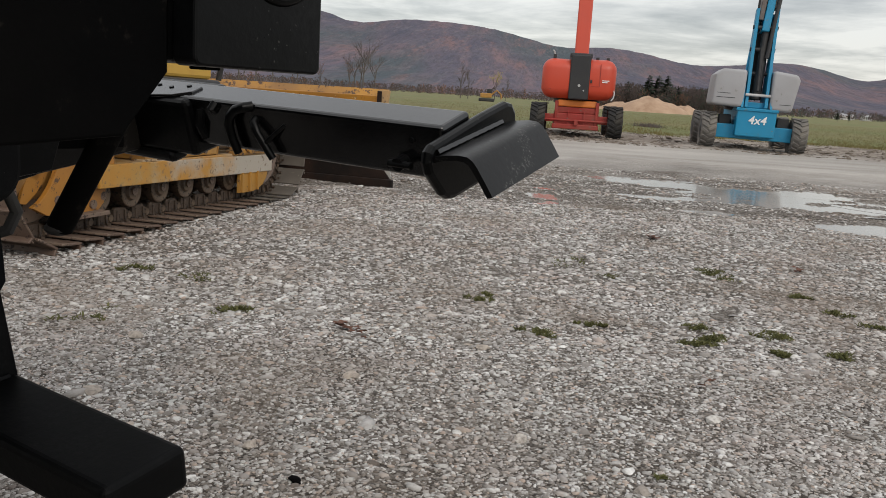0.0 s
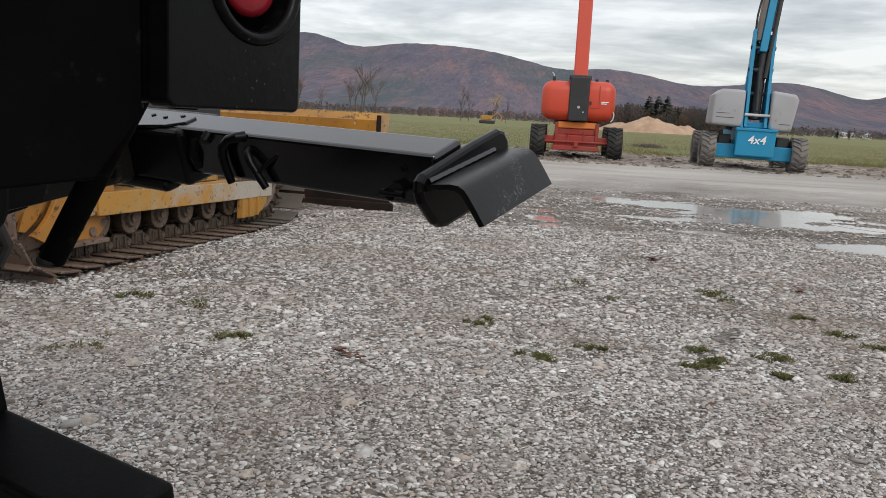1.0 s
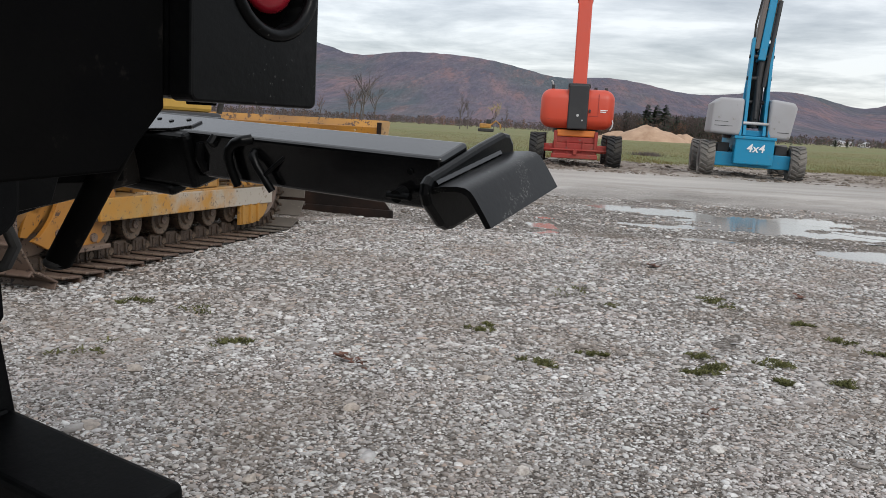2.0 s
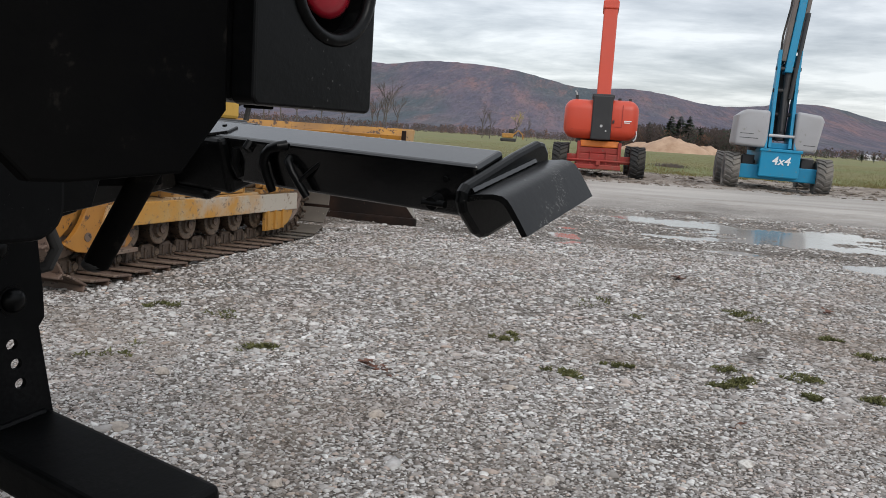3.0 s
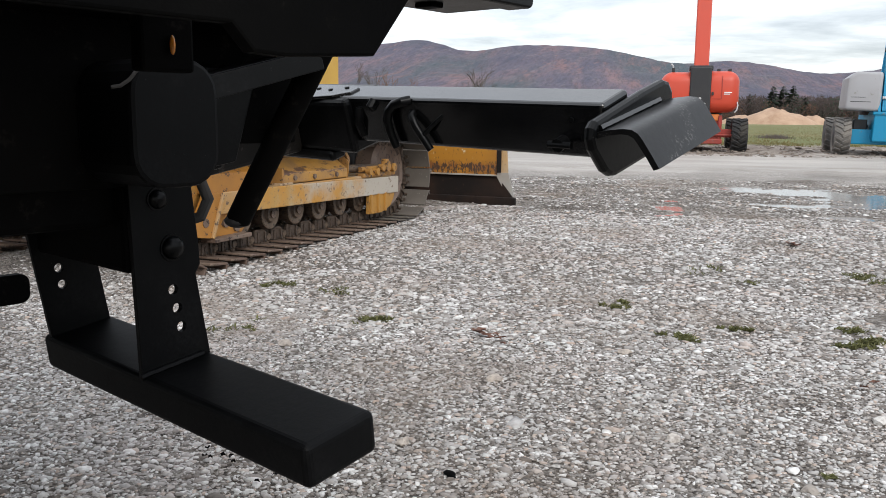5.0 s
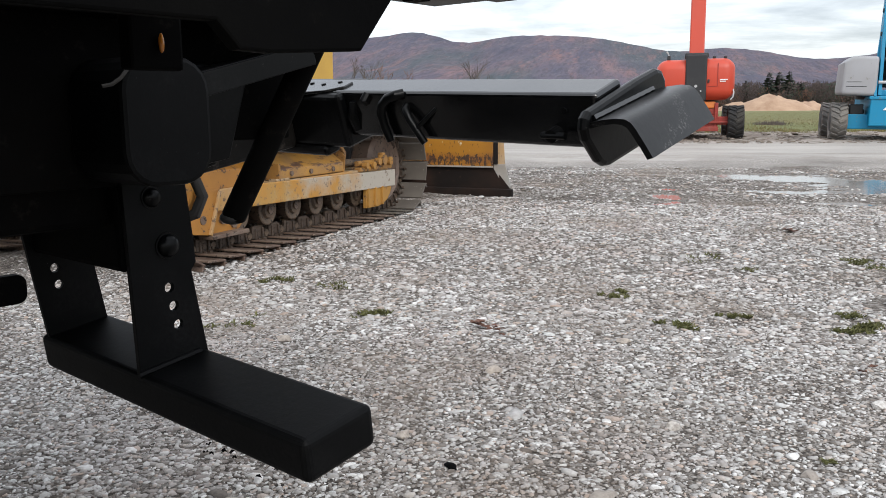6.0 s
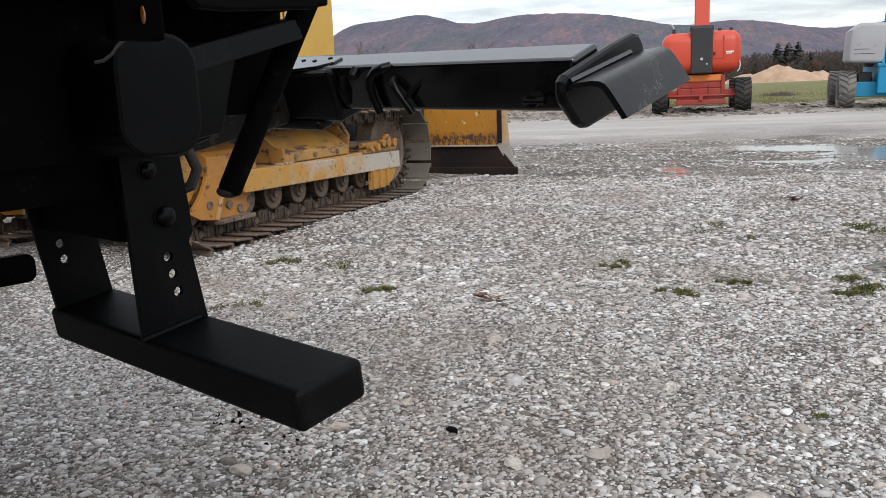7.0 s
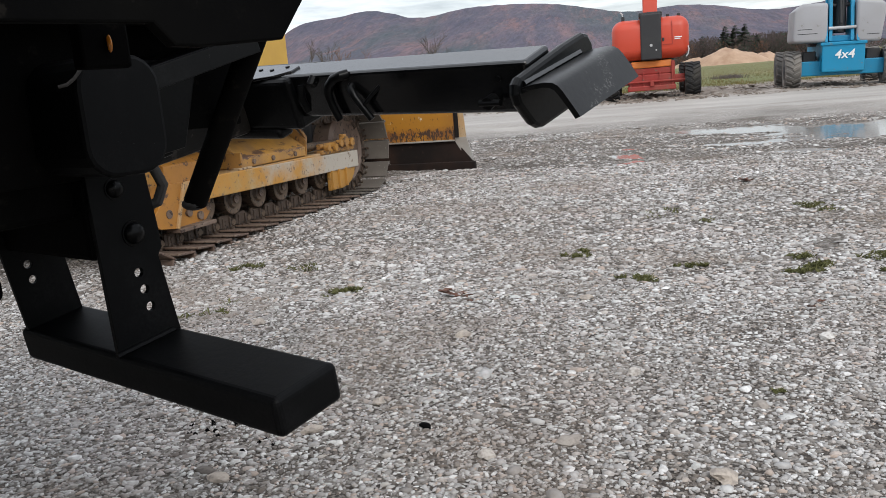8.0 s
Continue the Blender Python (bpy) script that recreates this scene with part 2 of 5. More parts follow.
def ground_material():
    """Gravel, then a wet dirt road, churned mud and a meadow, one behind the other, with ragged seams."""
    m = Mat("gravel_ground", 0.85)
    m.coords(False)
    sep = m.node("ShaderNodeSeparateXYZ")
    m.link(m.pos, sep.inputs[0])
    y = sep.outputs[1]
    vor = m.node("ShaderNodeTexVoronoi", Scale=66.0)
    m.link(m.pos, vor.inputs["Vector"])
    vor2 = m.node("ShaderNodeTexVoronoi", Scale=140.0)
    m.link(m.pos, vor2.inputs["Vector"])
    cell = m.node("ShaderNodeSeparateColor")
    m.link(vor.outputs["Color"], cell.inputs[0])
    cell2 = m.node("ShaderNodeSeparateColor")
    m.link(vor2.outputs["Color"], cell2.inputs[0])
    # brown dirt, coloured extra dark for the shade in gaps between loose stones
    stone = m.ramp(cell.outputs[0], [(0.0, (0.018, 0.013, 0.010)), (1.0, (0.46, 0.44, 0.415)), (0.5, (0.125, 0.105, 0.088))])
    fine = m.ramp(cell2.outputs[0], [(0.0, (0.014, 0.010, 0.008)), (1.0, (0.28, 0.25, 0.22)), (0.5, (0.070, 0.055, 0.044))])
    patch, wide, speck = m.noise(1.1, 6, 0.62), m.noise(0.28, 5, 0.6), m.noise(14, 6, 0.7)
    gravel = m.mix(m.mask(patch, 0.40, 0.60), fine, stone)
    damp = m.mask(m.noise(0.75, 7, 0.66, distortion=0.4), 0.53, 0.68)
    gravel = m.mix(m.math("MULTIPLY", damp, 0.62), gravel, (0.155, 0.118, 0.088))
    dirt_n = m.noise(0.5, 7, 0.6, (0.35, 1.6, 1))
    dirt = m.ramp(dirt_n, [(0.30, (0.25, 0.225, 0.20)), (0.70, (0.47, 0.44, 0.405))])
    dirt = m.mix(m.mask(speck, 0.60, 0.72), dirt, (0.50, 0.48, 0.45))
    churn = m.ramp(m.noise(1.4, 8, 0.7, (0.6, 1.6, 1)), [(0.38, (0.10, 0.078, 0.058)), (0.62, (0.36, 0.32, 0.28)), (0.5, (0.23, 0.19, 0.155))])
    grass = m.ramp(m.noise(0.5, 8, 0.72, (0.5, 0.9, 1)), [(0.30, (0.068, 0.072, 0.022)), (0.72, (0.25, 0.20, 0.088)), (0.5, (0.145, 0.135, 0.048))])
    grass = m.mix(m.mask(m.noise(0.05, 3, 0.5, (0.25, 1.0, 1)), 0.45, 0.62), grass, (0.12, 0.14, 0.042))
    yy = m.math("ADD", y, m.math("MULTIPLY", m.math("SUBTRACT", wide, 0.5), 9.0))
    yy2 = m.math("ADD", y, m.math("MULTIPLY", m.math("SUBTRACT", m.noise(0.9, 6, 0.7), 0.5), 5.0))
    c = m.mix(m.mask(yy, 10.5, 14.0), gravel, dirt)
    c = m.mix(m.mask(yy2, 18.8, 20.6), c, churn)
    c = m.mix(m.mask(yy2, 26.6, 27.8), c, grass)
    m.colour(c)
    wet = m.math("MULTIPLY", m.mask(yy, 8.0, 12.0), m.math("SUBTRACT", 1.0, m.mask(yy2, 19.0, 22.0)))
    rr = m.math("SUBTRACT", 0.9, m.math("MULTIPLY", wet, 0.22))
    m.link(rr, m.b.inputs["Roughness"])
    h = m.math("ADD", m.math("MULTIPLY", vor.outputs["Distance"], -1.1), m.math("MULTIPLY", vor2.outputs["Distance"], -0.6))
    h = m.math("ADD", h, m.math("MULTIPLY", speck, 0.6))
    m.bump(h, 0.8, 0.009)
    return m.m


def stone_material():
    m = Mat("gravel_stone", 0.82)
    r = m.node("ShaderNodeNewGeometry").outputs["Random Per Island"]
    c = m.ramp(r, [(0.0, (0.080, 0.066, 0.057)), (1.0, (0.76, 0.75, 0.735)), (0.20, (0.25, 0.233, 0.218)), (0.60, (0.50, 0.49, 0.482)), (0.70, (0.43, 0.335, 0.275)), (0.80, (0.50, 0.505, 0.49)), (0.90, (0.62, 0.61, 0.60))])
    n = m.noise(90, 4, 0.6)
    c = m.mix(m.mask(n, 0.4, 0.75), c, m.mix(0.5, c, (0.24, 0.21, 0.18)))
    rosy = m.mask(m.noise(1.3, 5, 0.6), 0.50, 0.68)
    c = m.mix(m.math("MULTIPLY", rosy, 0.30), c, (0.42, 0.345, 0.32))
    damp = m.mask(m.noise(0.75, 7, 0.66, distortion=0.4), 0.48, 0.64)
    c = m.mix(m.math("MULTIPLY", damp, 0.52), c, (0.20, 0.145, 0.105))
    fine = m.mask(m.noise(2.4, 6, 0.7), 0.5, 0.68)
    m.colour(m.mix(m.math("MULTIPLY", fine, 0.40), c, (0.17, 0.147, 0.125)))
    m.bump(n, 0.3, 0.003)
    return m.m


def dull_stone():
    m = Mat("weathered_stone", 0.85)
    r = m.node("ShaderNodeObjectInfo").outputs["Random"]
    c = m.ramp(r, [(0.0, (0.30, 0.27, 0.24)), (1.0, (0.56, 0.54, 0.51)), (0.6, (0.44, 0.38, 0.32))])
    n = m.noise(60, 6, 0.7)
    m.colour(m.mix(m.mask(n, 0.42, 0.68), c, (0.22, 0.19, 0.165)))
    m.bump(n, 0.5, 0.004)
    return m.m


DULL_STONE = dull_stone()


def leafy(name, a, b, scale=3.0, rough=0.85):
    m = Mat(name, rough)
    r = m.node("ShaderNodeNewGeometry").outputs["Random Per Island"]
    n = m.noise(scale, 4)
    m.colour(m.mix(m.math("MULTIPLY", m.math("ADD", r, n), 0.5), a, b))
    return m.m


def water_material():
    m = Mat("puddle_water", 0.09, spec=0.5)
    m.colour(m.mix(m.noise(1.2, 4), (0.20, 0.185, 0.165), (0.30, 0.28, 0.255)))
    m.b.inputs["IOR"].default_value = 1.33
    m.bump(m.noise(3.0, 3, 0.5, (0.5, 1.4, 1)), 0.02, 0.004)
    return m.m


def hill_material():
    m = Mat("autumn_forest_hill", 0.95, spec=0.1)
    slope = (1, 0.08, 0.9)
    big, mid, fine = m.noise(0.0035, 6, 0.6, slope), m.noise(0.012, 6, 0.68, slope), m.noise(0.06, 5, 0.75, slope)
    # autumn woods, with the blue-purple of distant haze mixed into the colours
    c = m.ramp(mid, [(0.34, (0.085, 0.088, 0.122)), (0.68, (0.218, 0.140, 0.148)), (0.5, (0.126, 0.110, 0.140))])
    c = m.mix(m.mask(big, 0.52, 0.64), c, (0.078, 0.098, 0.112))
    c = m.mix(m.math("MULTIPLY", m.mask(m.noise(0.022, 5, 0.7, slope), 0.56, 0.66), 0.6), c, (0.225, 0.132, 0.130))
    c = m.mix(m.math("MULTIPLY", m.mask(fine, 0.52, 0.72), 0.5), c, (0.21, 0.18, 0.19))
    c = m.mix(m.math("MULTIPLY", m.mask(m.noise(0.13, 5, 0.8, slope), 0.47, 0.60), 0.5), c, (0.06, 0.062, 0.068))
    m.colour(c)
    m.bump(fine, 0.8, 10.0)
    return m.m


def sand_material():
    m = Mat("tan_sand", 0.95)
    n = m.noise(0.7, 7, 0.65)
    m.colour(m.ramp(n, [(0.3, (0.29, 0.18, 0.115)), (0.7, (0.46, 0.32, 0.22))]))
    m.bump(m.noise(5, 5), 0.5, 0.05)
    return m.m


def bark_material():
    m = Mat("bark", 0.9)
    n = m.noise(6, 5, 0.6, (1, 1, 0.2))
    m.colour(m.ramp(n, [(0.3, (0.06, 0.05, 0.043)), (0.7, (0.15, 0.125, 0.11))]))
    return m.m


GROUND, STONE, WATER, HILL, SAND, BARK = ground_material(), stone_material(), water_material(), hill_material(), sand_material(), bark_material()
MOSS = leafy("moss_green", (0.04, 0.052, 0.013), (0.145, 0.135, 0.045), 40)
DRY_GRASS = leafy("dry_grass", (0.12, 0.10, 0.038), (0.25, 0.19, 0.085), 0.4)
GREEN_GRASS = leafy("meadow_grass", (0.082, 0.082, 0.020), (0.200, 0.160, 0.055), 0.3)
NEEDLE = leafy("conifer_needles", (0.025, 0.042, 0.028), (0.065, 0.082, 0.055), 2)
RUSSET = leafy("russet_leaves", (0.12, 0.06, 0.04), (0.20, 0.105, 0.065), 2)
FAR_TWIG = leafy("distant_bare_woods", (0.042, 0.033, 0.032), (0.105, 0.076, 0.068), 2)
TWIG = leafy("bare_twigs", (0.06, 0.05, 0.046), (0.13, 0.10, 0.09), 2)
YELLOW_LEAF = leafy("yellow_leaves", (0.30, 0.26, 0.05), (0.42, 0.36, 0.10), 2)
MUD = leafy("mud_clods", (0.085, 0.066, 0.05), (0.24, 0.20, 0.165), 3)
LEAF = leafy("fallen_leaf", (0.085, 0.036, 0.027), (0.17, 0.085, 0.055), 8)


# ---- mesh helpers ----
def part(name, bm, material, parent=None, label="", smooth=False, at=None):
    me = bpy.data.meshes.new(name)
    if smooth:
        for f in bm.faces:
            f.smooth = True
    bm.to_mesh(me)
    bm.free()
    me.materials.append(material)
    if smooth:
        me.set_sharp_from_angle(angle=radians(38))
    ob = new(name, me)
    if parent is not None:
        ob.parent = parent
    if at is not None:
        ob.matrix_basis = at
    if label:
        ob["label"] = label
    return ob


def again(ob, m, parent=None):
    """A further piece on the same mesh."""
    o = new(ob.name, ob.data)
    o.parent = parent if parent is not None else ob.parent
    o.matrix_basis = m
    if "label" in ob:
        o["label"] = ob["label"]
    return o


def thing(name, m, label, category, group="", kind=""):
    ob = new(name)
    ob.matrix_basis = m
    ob.empty_display_size = 0.2
    return tagged(ob, label, category, group, kind)


def box(x0, x1, y0, y1, z0, z1, bevel=0.0, seg=2, bm=None):
    own = bm is None
    b = bmesh.new()
    bmesh.ops.create_cube(b, size=1, matrix=Matrix.Translation(((x0 + x1) / 2, (y0 + y1) / 2, (z0 + z1) / 2)) @ Matrix.Diagonal((x1 - x0, y1 - y0, z1 - z0, 1)))
    if bevel:
        bmesh.ops.bevel(b, geom=b.edges[:], offset=bevel, segments=seg, affect="EDGES", profile=0.5)
    if own:
        return b
    return merge(bm, b)


def merge(bm, other):
    me = bpy.data.meshes.new("tmp")
    other.to_mesh(me)
    other.free()
    bm.from_mesh(me)
    bpy.data.meshes.remove(me)
    return bm


def shift(bm, m):
    bmesh.ops.transform(bm, matrix=m, verts=bm.verts[:])
    return bm


def rod(p, q, r, seg=16, r2=None, caps=True, bm=None):
    b = bmesh.new()
    p, q = Vector(p), Vector(q)
    m = Matrix.Translation((p + q) / 2) @ (q - p).to_track_quat("Z", "Y").to_matrix().to_4x4()
    bmesh.ops.create_cone(b, cap_ends=caps, segments=seg, radius1=r, radius2=r if r2 is None else r2, depth=(q - p).length, matrix=m)
    return b if bm is None else merge(bm, b)


def tube(points, r, seg=8, taper=1.0, bm=None):
    """A round bar along points; its rings are carried on without twist."""
    b = bm if bm is not None else bmesh.new()
    pts = [Vector(p) for p in points]
    rings, q, was = [], None, None
    for i, p in enumerate(pts):
        way = (pts[min(i + 1, len(pts) - 1)] - pts[max(i - 1, 0)]).normalized()
        q = way.to_track_quat("Z", "Y") if q is None else was.rotation_difference(way) @ q
        was = way
        rr = r * (1 + (taper - 1) * i / max(1, len(pts) - 1))
        rings.append([b.verts.new(p + q @ Vector((rr * math.cos(2 * math.pi * k / seg), rr * math.sin(2 * math.pi * k / seg), 0))) for k in range(seg)])
    for a, c in zip(rings, rings[1:]):
        for k in range(seg):
            b.faces.new((a[k], a[(k + 1) % seg], c[(k + 1) % seg], c[k]))
    b.faces.new(rings[0][::-1])
    b.faces.new(rings[-1])
    return b


def plate(outline, thick, holes=(), bevel=0.0):
    """A flat plate in the x-y plane, thick along z from 0, with round holes (x, y, r)."""
    b = bmesh.new()
    loops = [list(outline)] + [[(x + r * math.cos(a * math.pi / 8), y + r * math.sin(a * math.pi / 8)) for a in range(16)] for x, y, r in holes]
    edges = []
    for lp in loops:
        vs = [b.verts.new((x, y, 0)) for x, y in lp]
        edges += [b.edges.new((vs[i], vs[(i + 1) % len(vs)])) for i in range(len(vs))]
    if holes:
        bmesh.ops.triangle_fill(b, edges=edges, use_beauty=True)
    else:
        b.faces.new(b.verts[:])
    ret = bmesh.ops.extrude_face_region(b, geom=b.faces[:])
    bmesh.ops.translate(b, vec=(0, 0, thick), verts=[v for v in ret["geom"] if isinstance(v, bmesh.types.BMVert)])
    bmesh.ops.recalc_face_normals(b, faces=b.faces[:])
    if bevel:
        bmesh.ops.bevel(b, geom=[e for e in b.edges if e.calc_face_angle(0) > 0.9], offset=bevel, segments=4 if bevel > 0.05 else 2, affect="EDGES", profile=0.5)
    return b


def rounded(x0, x1, y0, y1, r, n=5):
    out = []
    for cx, cy, a0 in ((x1 - r, y1 - r, 0), (x0 + r, y1 - r, 90), (x0 + r, y0 + r, 180), (x1 - r, y0 + r, 270)):
        out += [(cx + r * math.cos(radians(a0 + 90 * k / n)), cy + r * math.sin(radians(a0 + 90 * k / n))) for k in range(n + 1)]
    return out


# the plate's x, y, z laid along other axes
SIDE = Matrix(((0, 0, 1, 0), (1, 0, 0, 0), (0, 1, 0, 0), (0, 0, 0, 1)))      # x->y, y->z, thick along x
FRONT = Matrix(((1, 0, 0, 0), (0, 0, 1, 0), (0, 1, 0, 0), (0, 0, 0, 1)))     # x->x, y->z, thick along y

# ---- ground ----


def smooth_noise(x, y, scale, octaves=3, seed=0.0):
    out = np.zeros(len(x))
    for i in range(len(x)):
        out[i] = noise.fractal((x[i] * scale + seed, y[i] * scale - seed, seed), 0.6, 2.0, octaves)
    return out


def axis(lo, hi, step, far):
    a = list(np.arange(lo, hi + 1e-6, step))
    g, x = step, a[-1]
    while x < far:
        g *= 1.25
        x += g
        a.append(x)
    g, x, low = step, a[0], []
    while x > -far:
        g *= 1.25
        x -= g
        low.append(x)
    return np.array(low[::-1] + a)


gx, gy = axis(-3.0, 7.8, 0.06, 4600), axis(0.4, 15.5, 0.045, 4600)
PUDDLES = ((1.05, 10.8, 0.5, 0.15, 0.085), (1.95, 10.4, 0.6, 0.34, 0.056), (1.75, 8.75, 0.42, 0.18, 0.095), (2.9, 9.7, 0.75, 0.62, 0.050), (3.8, 10.3, 0.45, 0.3, 0.046), (3.7, 8.75, 0.7, 0.24, 0.056), (3.35, 7.35, 0.6, 0.3, 0.050), (2.15, 7.75, 0.35, 0.12, 0.040), (0.55, 8.2, 0.16, 0.42, 0.040), (5.3, 9.3, 1.0, 0.5, 0.050))
WATER_Z = -0.015


def ground_height(X, Y):
    fx, fy = X.ravel(), Y.ravel()
    z = np.zeros(len(fx))
    near = (fx > -8) & (fx < 14) & (fy > -3) & (fy < 32)
    nx, ny = fx[near], fy[near]
    h = 0.010 * smooth_noise(nx, ny, 0.9, 4, 2.3)
    for px, py, rx, ry, dep in PUDDLES:
        h -= dep * np.exp(-(((nx - px) / rx) ** 2 + ((ny - py) / ry) ** 2))
    streak = smooth_noise(nx * 0.9, ny * 2.0, 1.5, 5, 9.1)
    zone = np.clip((ny - 6.5) / 1.5, 0, 1) * np.clip((16 - ny) / 2.0, 0, 1)
    h += 0.030 * streak * zone
    rough = np.clip((ny - 18.5) / 2.0, 0, 1)
    h += 0.05 * rough * smooth_noise(nx, ny * 1.4, 1.1, 4, 5.0)
    z[near] = h
    return z.reshape(X.shape)


GX, GY = np.meshgrid(gx, gy)
GZ = ground_height(GX, GY)
nxn, nyn = len(gx), len(gy)
idx = np.arange(nxn * nyn).reshape(nyn, nxn)
quads = np.stack([idx[:-1, :-1], idx[:-1, 1:], idx[1:, 1:], idx[1:, :-1]], -1).reshape(-1, 4)
gme = bpy.data.meshes.new("ground")
gme.from_pydata(np.stack([GX, GY, GZ], -1).reshape(-1, 3).tolist(), [], quads.tolist())
gme.materials.append(GROUND)
gme.polygons.foreach_set("use_smooth", [True] * len(gme.polygons))
ground = tagged(new("ground", gme), "grey gravel yard running into a wet dirt road and a meadow", "ground", kind="structure")

wb = bmesh.new()
for px, py, rx, ry, dep in PUDDLES:
    vs = [wb.verts.new((px + 1.7 * rx * math.cos(a * math.pi / 16), py + 1.9 * ry * math.sin(a * math.pi / 16), WATER_Z + 0.0004 * len(wb.faces))) for a in range(32)]
    wb.faces.new(vs)
water = part("water", wb, WATER)
tagged(water, "still shallow rain puddles on the dirt road", "puddle", kind="structure")


def pebble(r):
    """A rounded half stone open below: a low ring, a shoulder and a crown, 15 faces."""
    ring = [(math.cos(k * math.tau / 5), math.sin(k * math.tau / 5), -0.55) for k in range(5)]
    shoulder = [(0.93 * math.cos((k + 0.5) * math.tau / 5), 0.93 * math.sin((k + 0.5) * math.tau / 5), 0.30) for k in range(5)]
    v = np.array(ring + shoulder + [(0.0, 0.0, 0.86)])
    v[:10] *= 1 + 0.17 * r.standard_normal((10, 1))
    v[10] += 0.12 * r.standard_normal(3)
    return v


PEBBLE_FACES = np.array([(k, (k + 1) % 5, 5 + k) for k in range(5)] + [((k + 1) % 5, 5 + (k + 1) % 5, 5 + k) for k in range(5)] + [(5 + k, 5 + (k + 1) % 5, 10) for k in range(5)])


def stones(name, region, count, size, seed, label, cat="gravel", mat=None, flat=0.52, sink=0.25):
    """Many small irregular stones in one mesh, each an island of its own."""
    r = np.random.default_rng(seed)
    bf = PEBBLE_FACES
    pts = region(r, count)
    if cat == "gravel":
        pts = pts[ground_height(pts[:, 0], pts[:, 1]) > WATER_Z + 0.004]
    n = len(pts)
    s = size[0] * np.exp(r.normal(0, size[1], n))
    s = np.clip(s, size[0] * 0.45, size[0] * 2.6)
    kinds = np.array([pebble(r) for _ in range(24)])
    V = kinds[r.integers(0, 24, n)]
    ax = np.stack([r.uniform(0.9, 1.65, n), r.uniform(0.65, 1.05, n), r.uniform(flat - 0.14, flat + 0.16, n)], -1)
    V = V * ax[:, None, :] * s[:, None, None]
    a = r.uniform(0, 2 * math.pi, n)
    ca, sa = np.cos(a)[:, None], np.sin(a)[:, None]
    tilt = r.normal(0, 0.16, n)[:, None]
    X, Y, Z = V[..., 0], V[..., 1], V[..., 2]
    Y, Z = Y - tilt * Z, Z + tilt * Y
    X, Y = X * ca - Y * sa, X * sa + Y * ca
    z0 = ground_height(pts[:, 0], pts[:, 1])
    V = np.stack([X + pts[:, 0:1], Y + pts[:, 1:2], Z + z0[:, None] + (s * flat * (1 - 2 * sink))[:, None]], -1)
    F = bf[None] + (np.arange(n) * 11)[:, None, None]
    me = bpy.data.meshes.new(name)
    me.vertices.add(n * 11)
    me.vertices.foreach_set("co", V.ravel())
    me.loops.add(n * 45)
    me.loops.foreach_set("vertex_index", F.ravel())
    me.polygons.add(n * 15)
    me.polygons.foreach_set("loop_start", np.arange(0, n * 45, 3))
    me.update(calc_edges=True)
    me.materials.append(mat or STONE)
    return tagged(new(name, me), label, cat, kind="stuff")


def wedge(y0, y1, slope, left, power=1.0):
    """Points of a strip that widens with the distance, denser near its start."""
    def pick(r, n):
        y = y0 + (y1 - y0) * r.uniform(0, 1, n) ** power
        lo, hi = np.maximum(-(0.5 + y * slope), left), 0.45 + 0.56 * y
        x = lo + (hi - lo) * r.uniform(0, 1, n) + r.normal(0, 0.12, n) * (0.4 + 0.3 * y)
        return np.stack([x, y], -1)
    return pick


stones("gravel", wedge(0.95, 3.4, 0.60, -9, 0.85), 60000, (0.0036, 0.36), 10, "fine grey and brown gravel crumbs on the yard", flat=0.50)
stones("gravel", wedge(1.0, 4.3, 0.60, -9, 0.85), 46000, (0.0050, 0.34), 11, "small flat grey gravel stones covering the yard", flat=0.42)
stones("gravel", wedge(1.2, 7.0, 0.60, -2.4, 0.85), 1500, (0.0115, 0.28), 15, "larger pale stones among the gravel", flat=0.34, sink=0.28)
stones("gravel", wedge(3.0, 7.6, 0.60, -2.2, 0.75), 54000, (0.0074, 0.38), 12, "small flat grey gravel stones covering the yard", flat=0.42)
stones("gravel", wedge(7.2, 11.5, 0.60, -1.6, 0.6), 15000, (0.0105, 0.36), 13, "grey gravel thinning out beside the puddles", flat=0.42)
stones("mud_clods", lambda r, n: np.stack([r.uniform(-9, 13, n), 19.2 + 7.5 * r.uniform(0, 1, n) ** 1.2], -1), 4400, (0.025, 0.55), 14, "brown mud clods churned up round the lifts", "mud", MUD, 0.4, 0.3)


def single_stone(x, y, r, seed):
    b = bmesh.new()
    bmesh.ops.create_icosphere(b, subdivisions=2, radius=r)
    for v in b.verts:
        v.co *= 1 + 0.55 * noise.fractal(v.co / r * 0.8 + Vector((seed, 0, 0)), 0.6, 2.0, 3)
        v.co.z *= 0.5
        v.co.x *= 1.25
    ob = part("stone", b, DULL_STONE, smooth=True)
    ob.matrix_basis = pose(x, y, r * 0.25 + float(ground_height(np.array([x]), np.array([y]))[0]), 0, 0, seed * 40)
    return tagged(ob, "pale grey larger stone among the gravel", "stone", "larger stones")


for i, (x, y, r) in enumerate(((0.17, 1.89, 0.024), (0.48, 1.72, 0.026), (-0.02, 1.82, 0.020), (-0.62, 1.72, 0.022), (-0.48, 1.98, 0.020), (0.33, 2.35, 0.018), (0.62, 2.1, 0.019), (-0.9, 2.4, 0.024), (-0.2, 2.7, 0.021), (0.9, 2.6, 0.022), (-0.35, 2.15, 0.018), (-1.0, 2.9, 0.024), (0.2, 3.1, 0.022), (0.75, 1.62, 0.024))):
    single_stone(x, y, r, i + 1)
dark = single_stone(-0.187, 1.983, 0.014, 31)
dark.data.materials[0] = BLACK_MATT
tagged(dark, "small black round lump lying on the gravel", "lump", "")
dark.name = "black_lump"


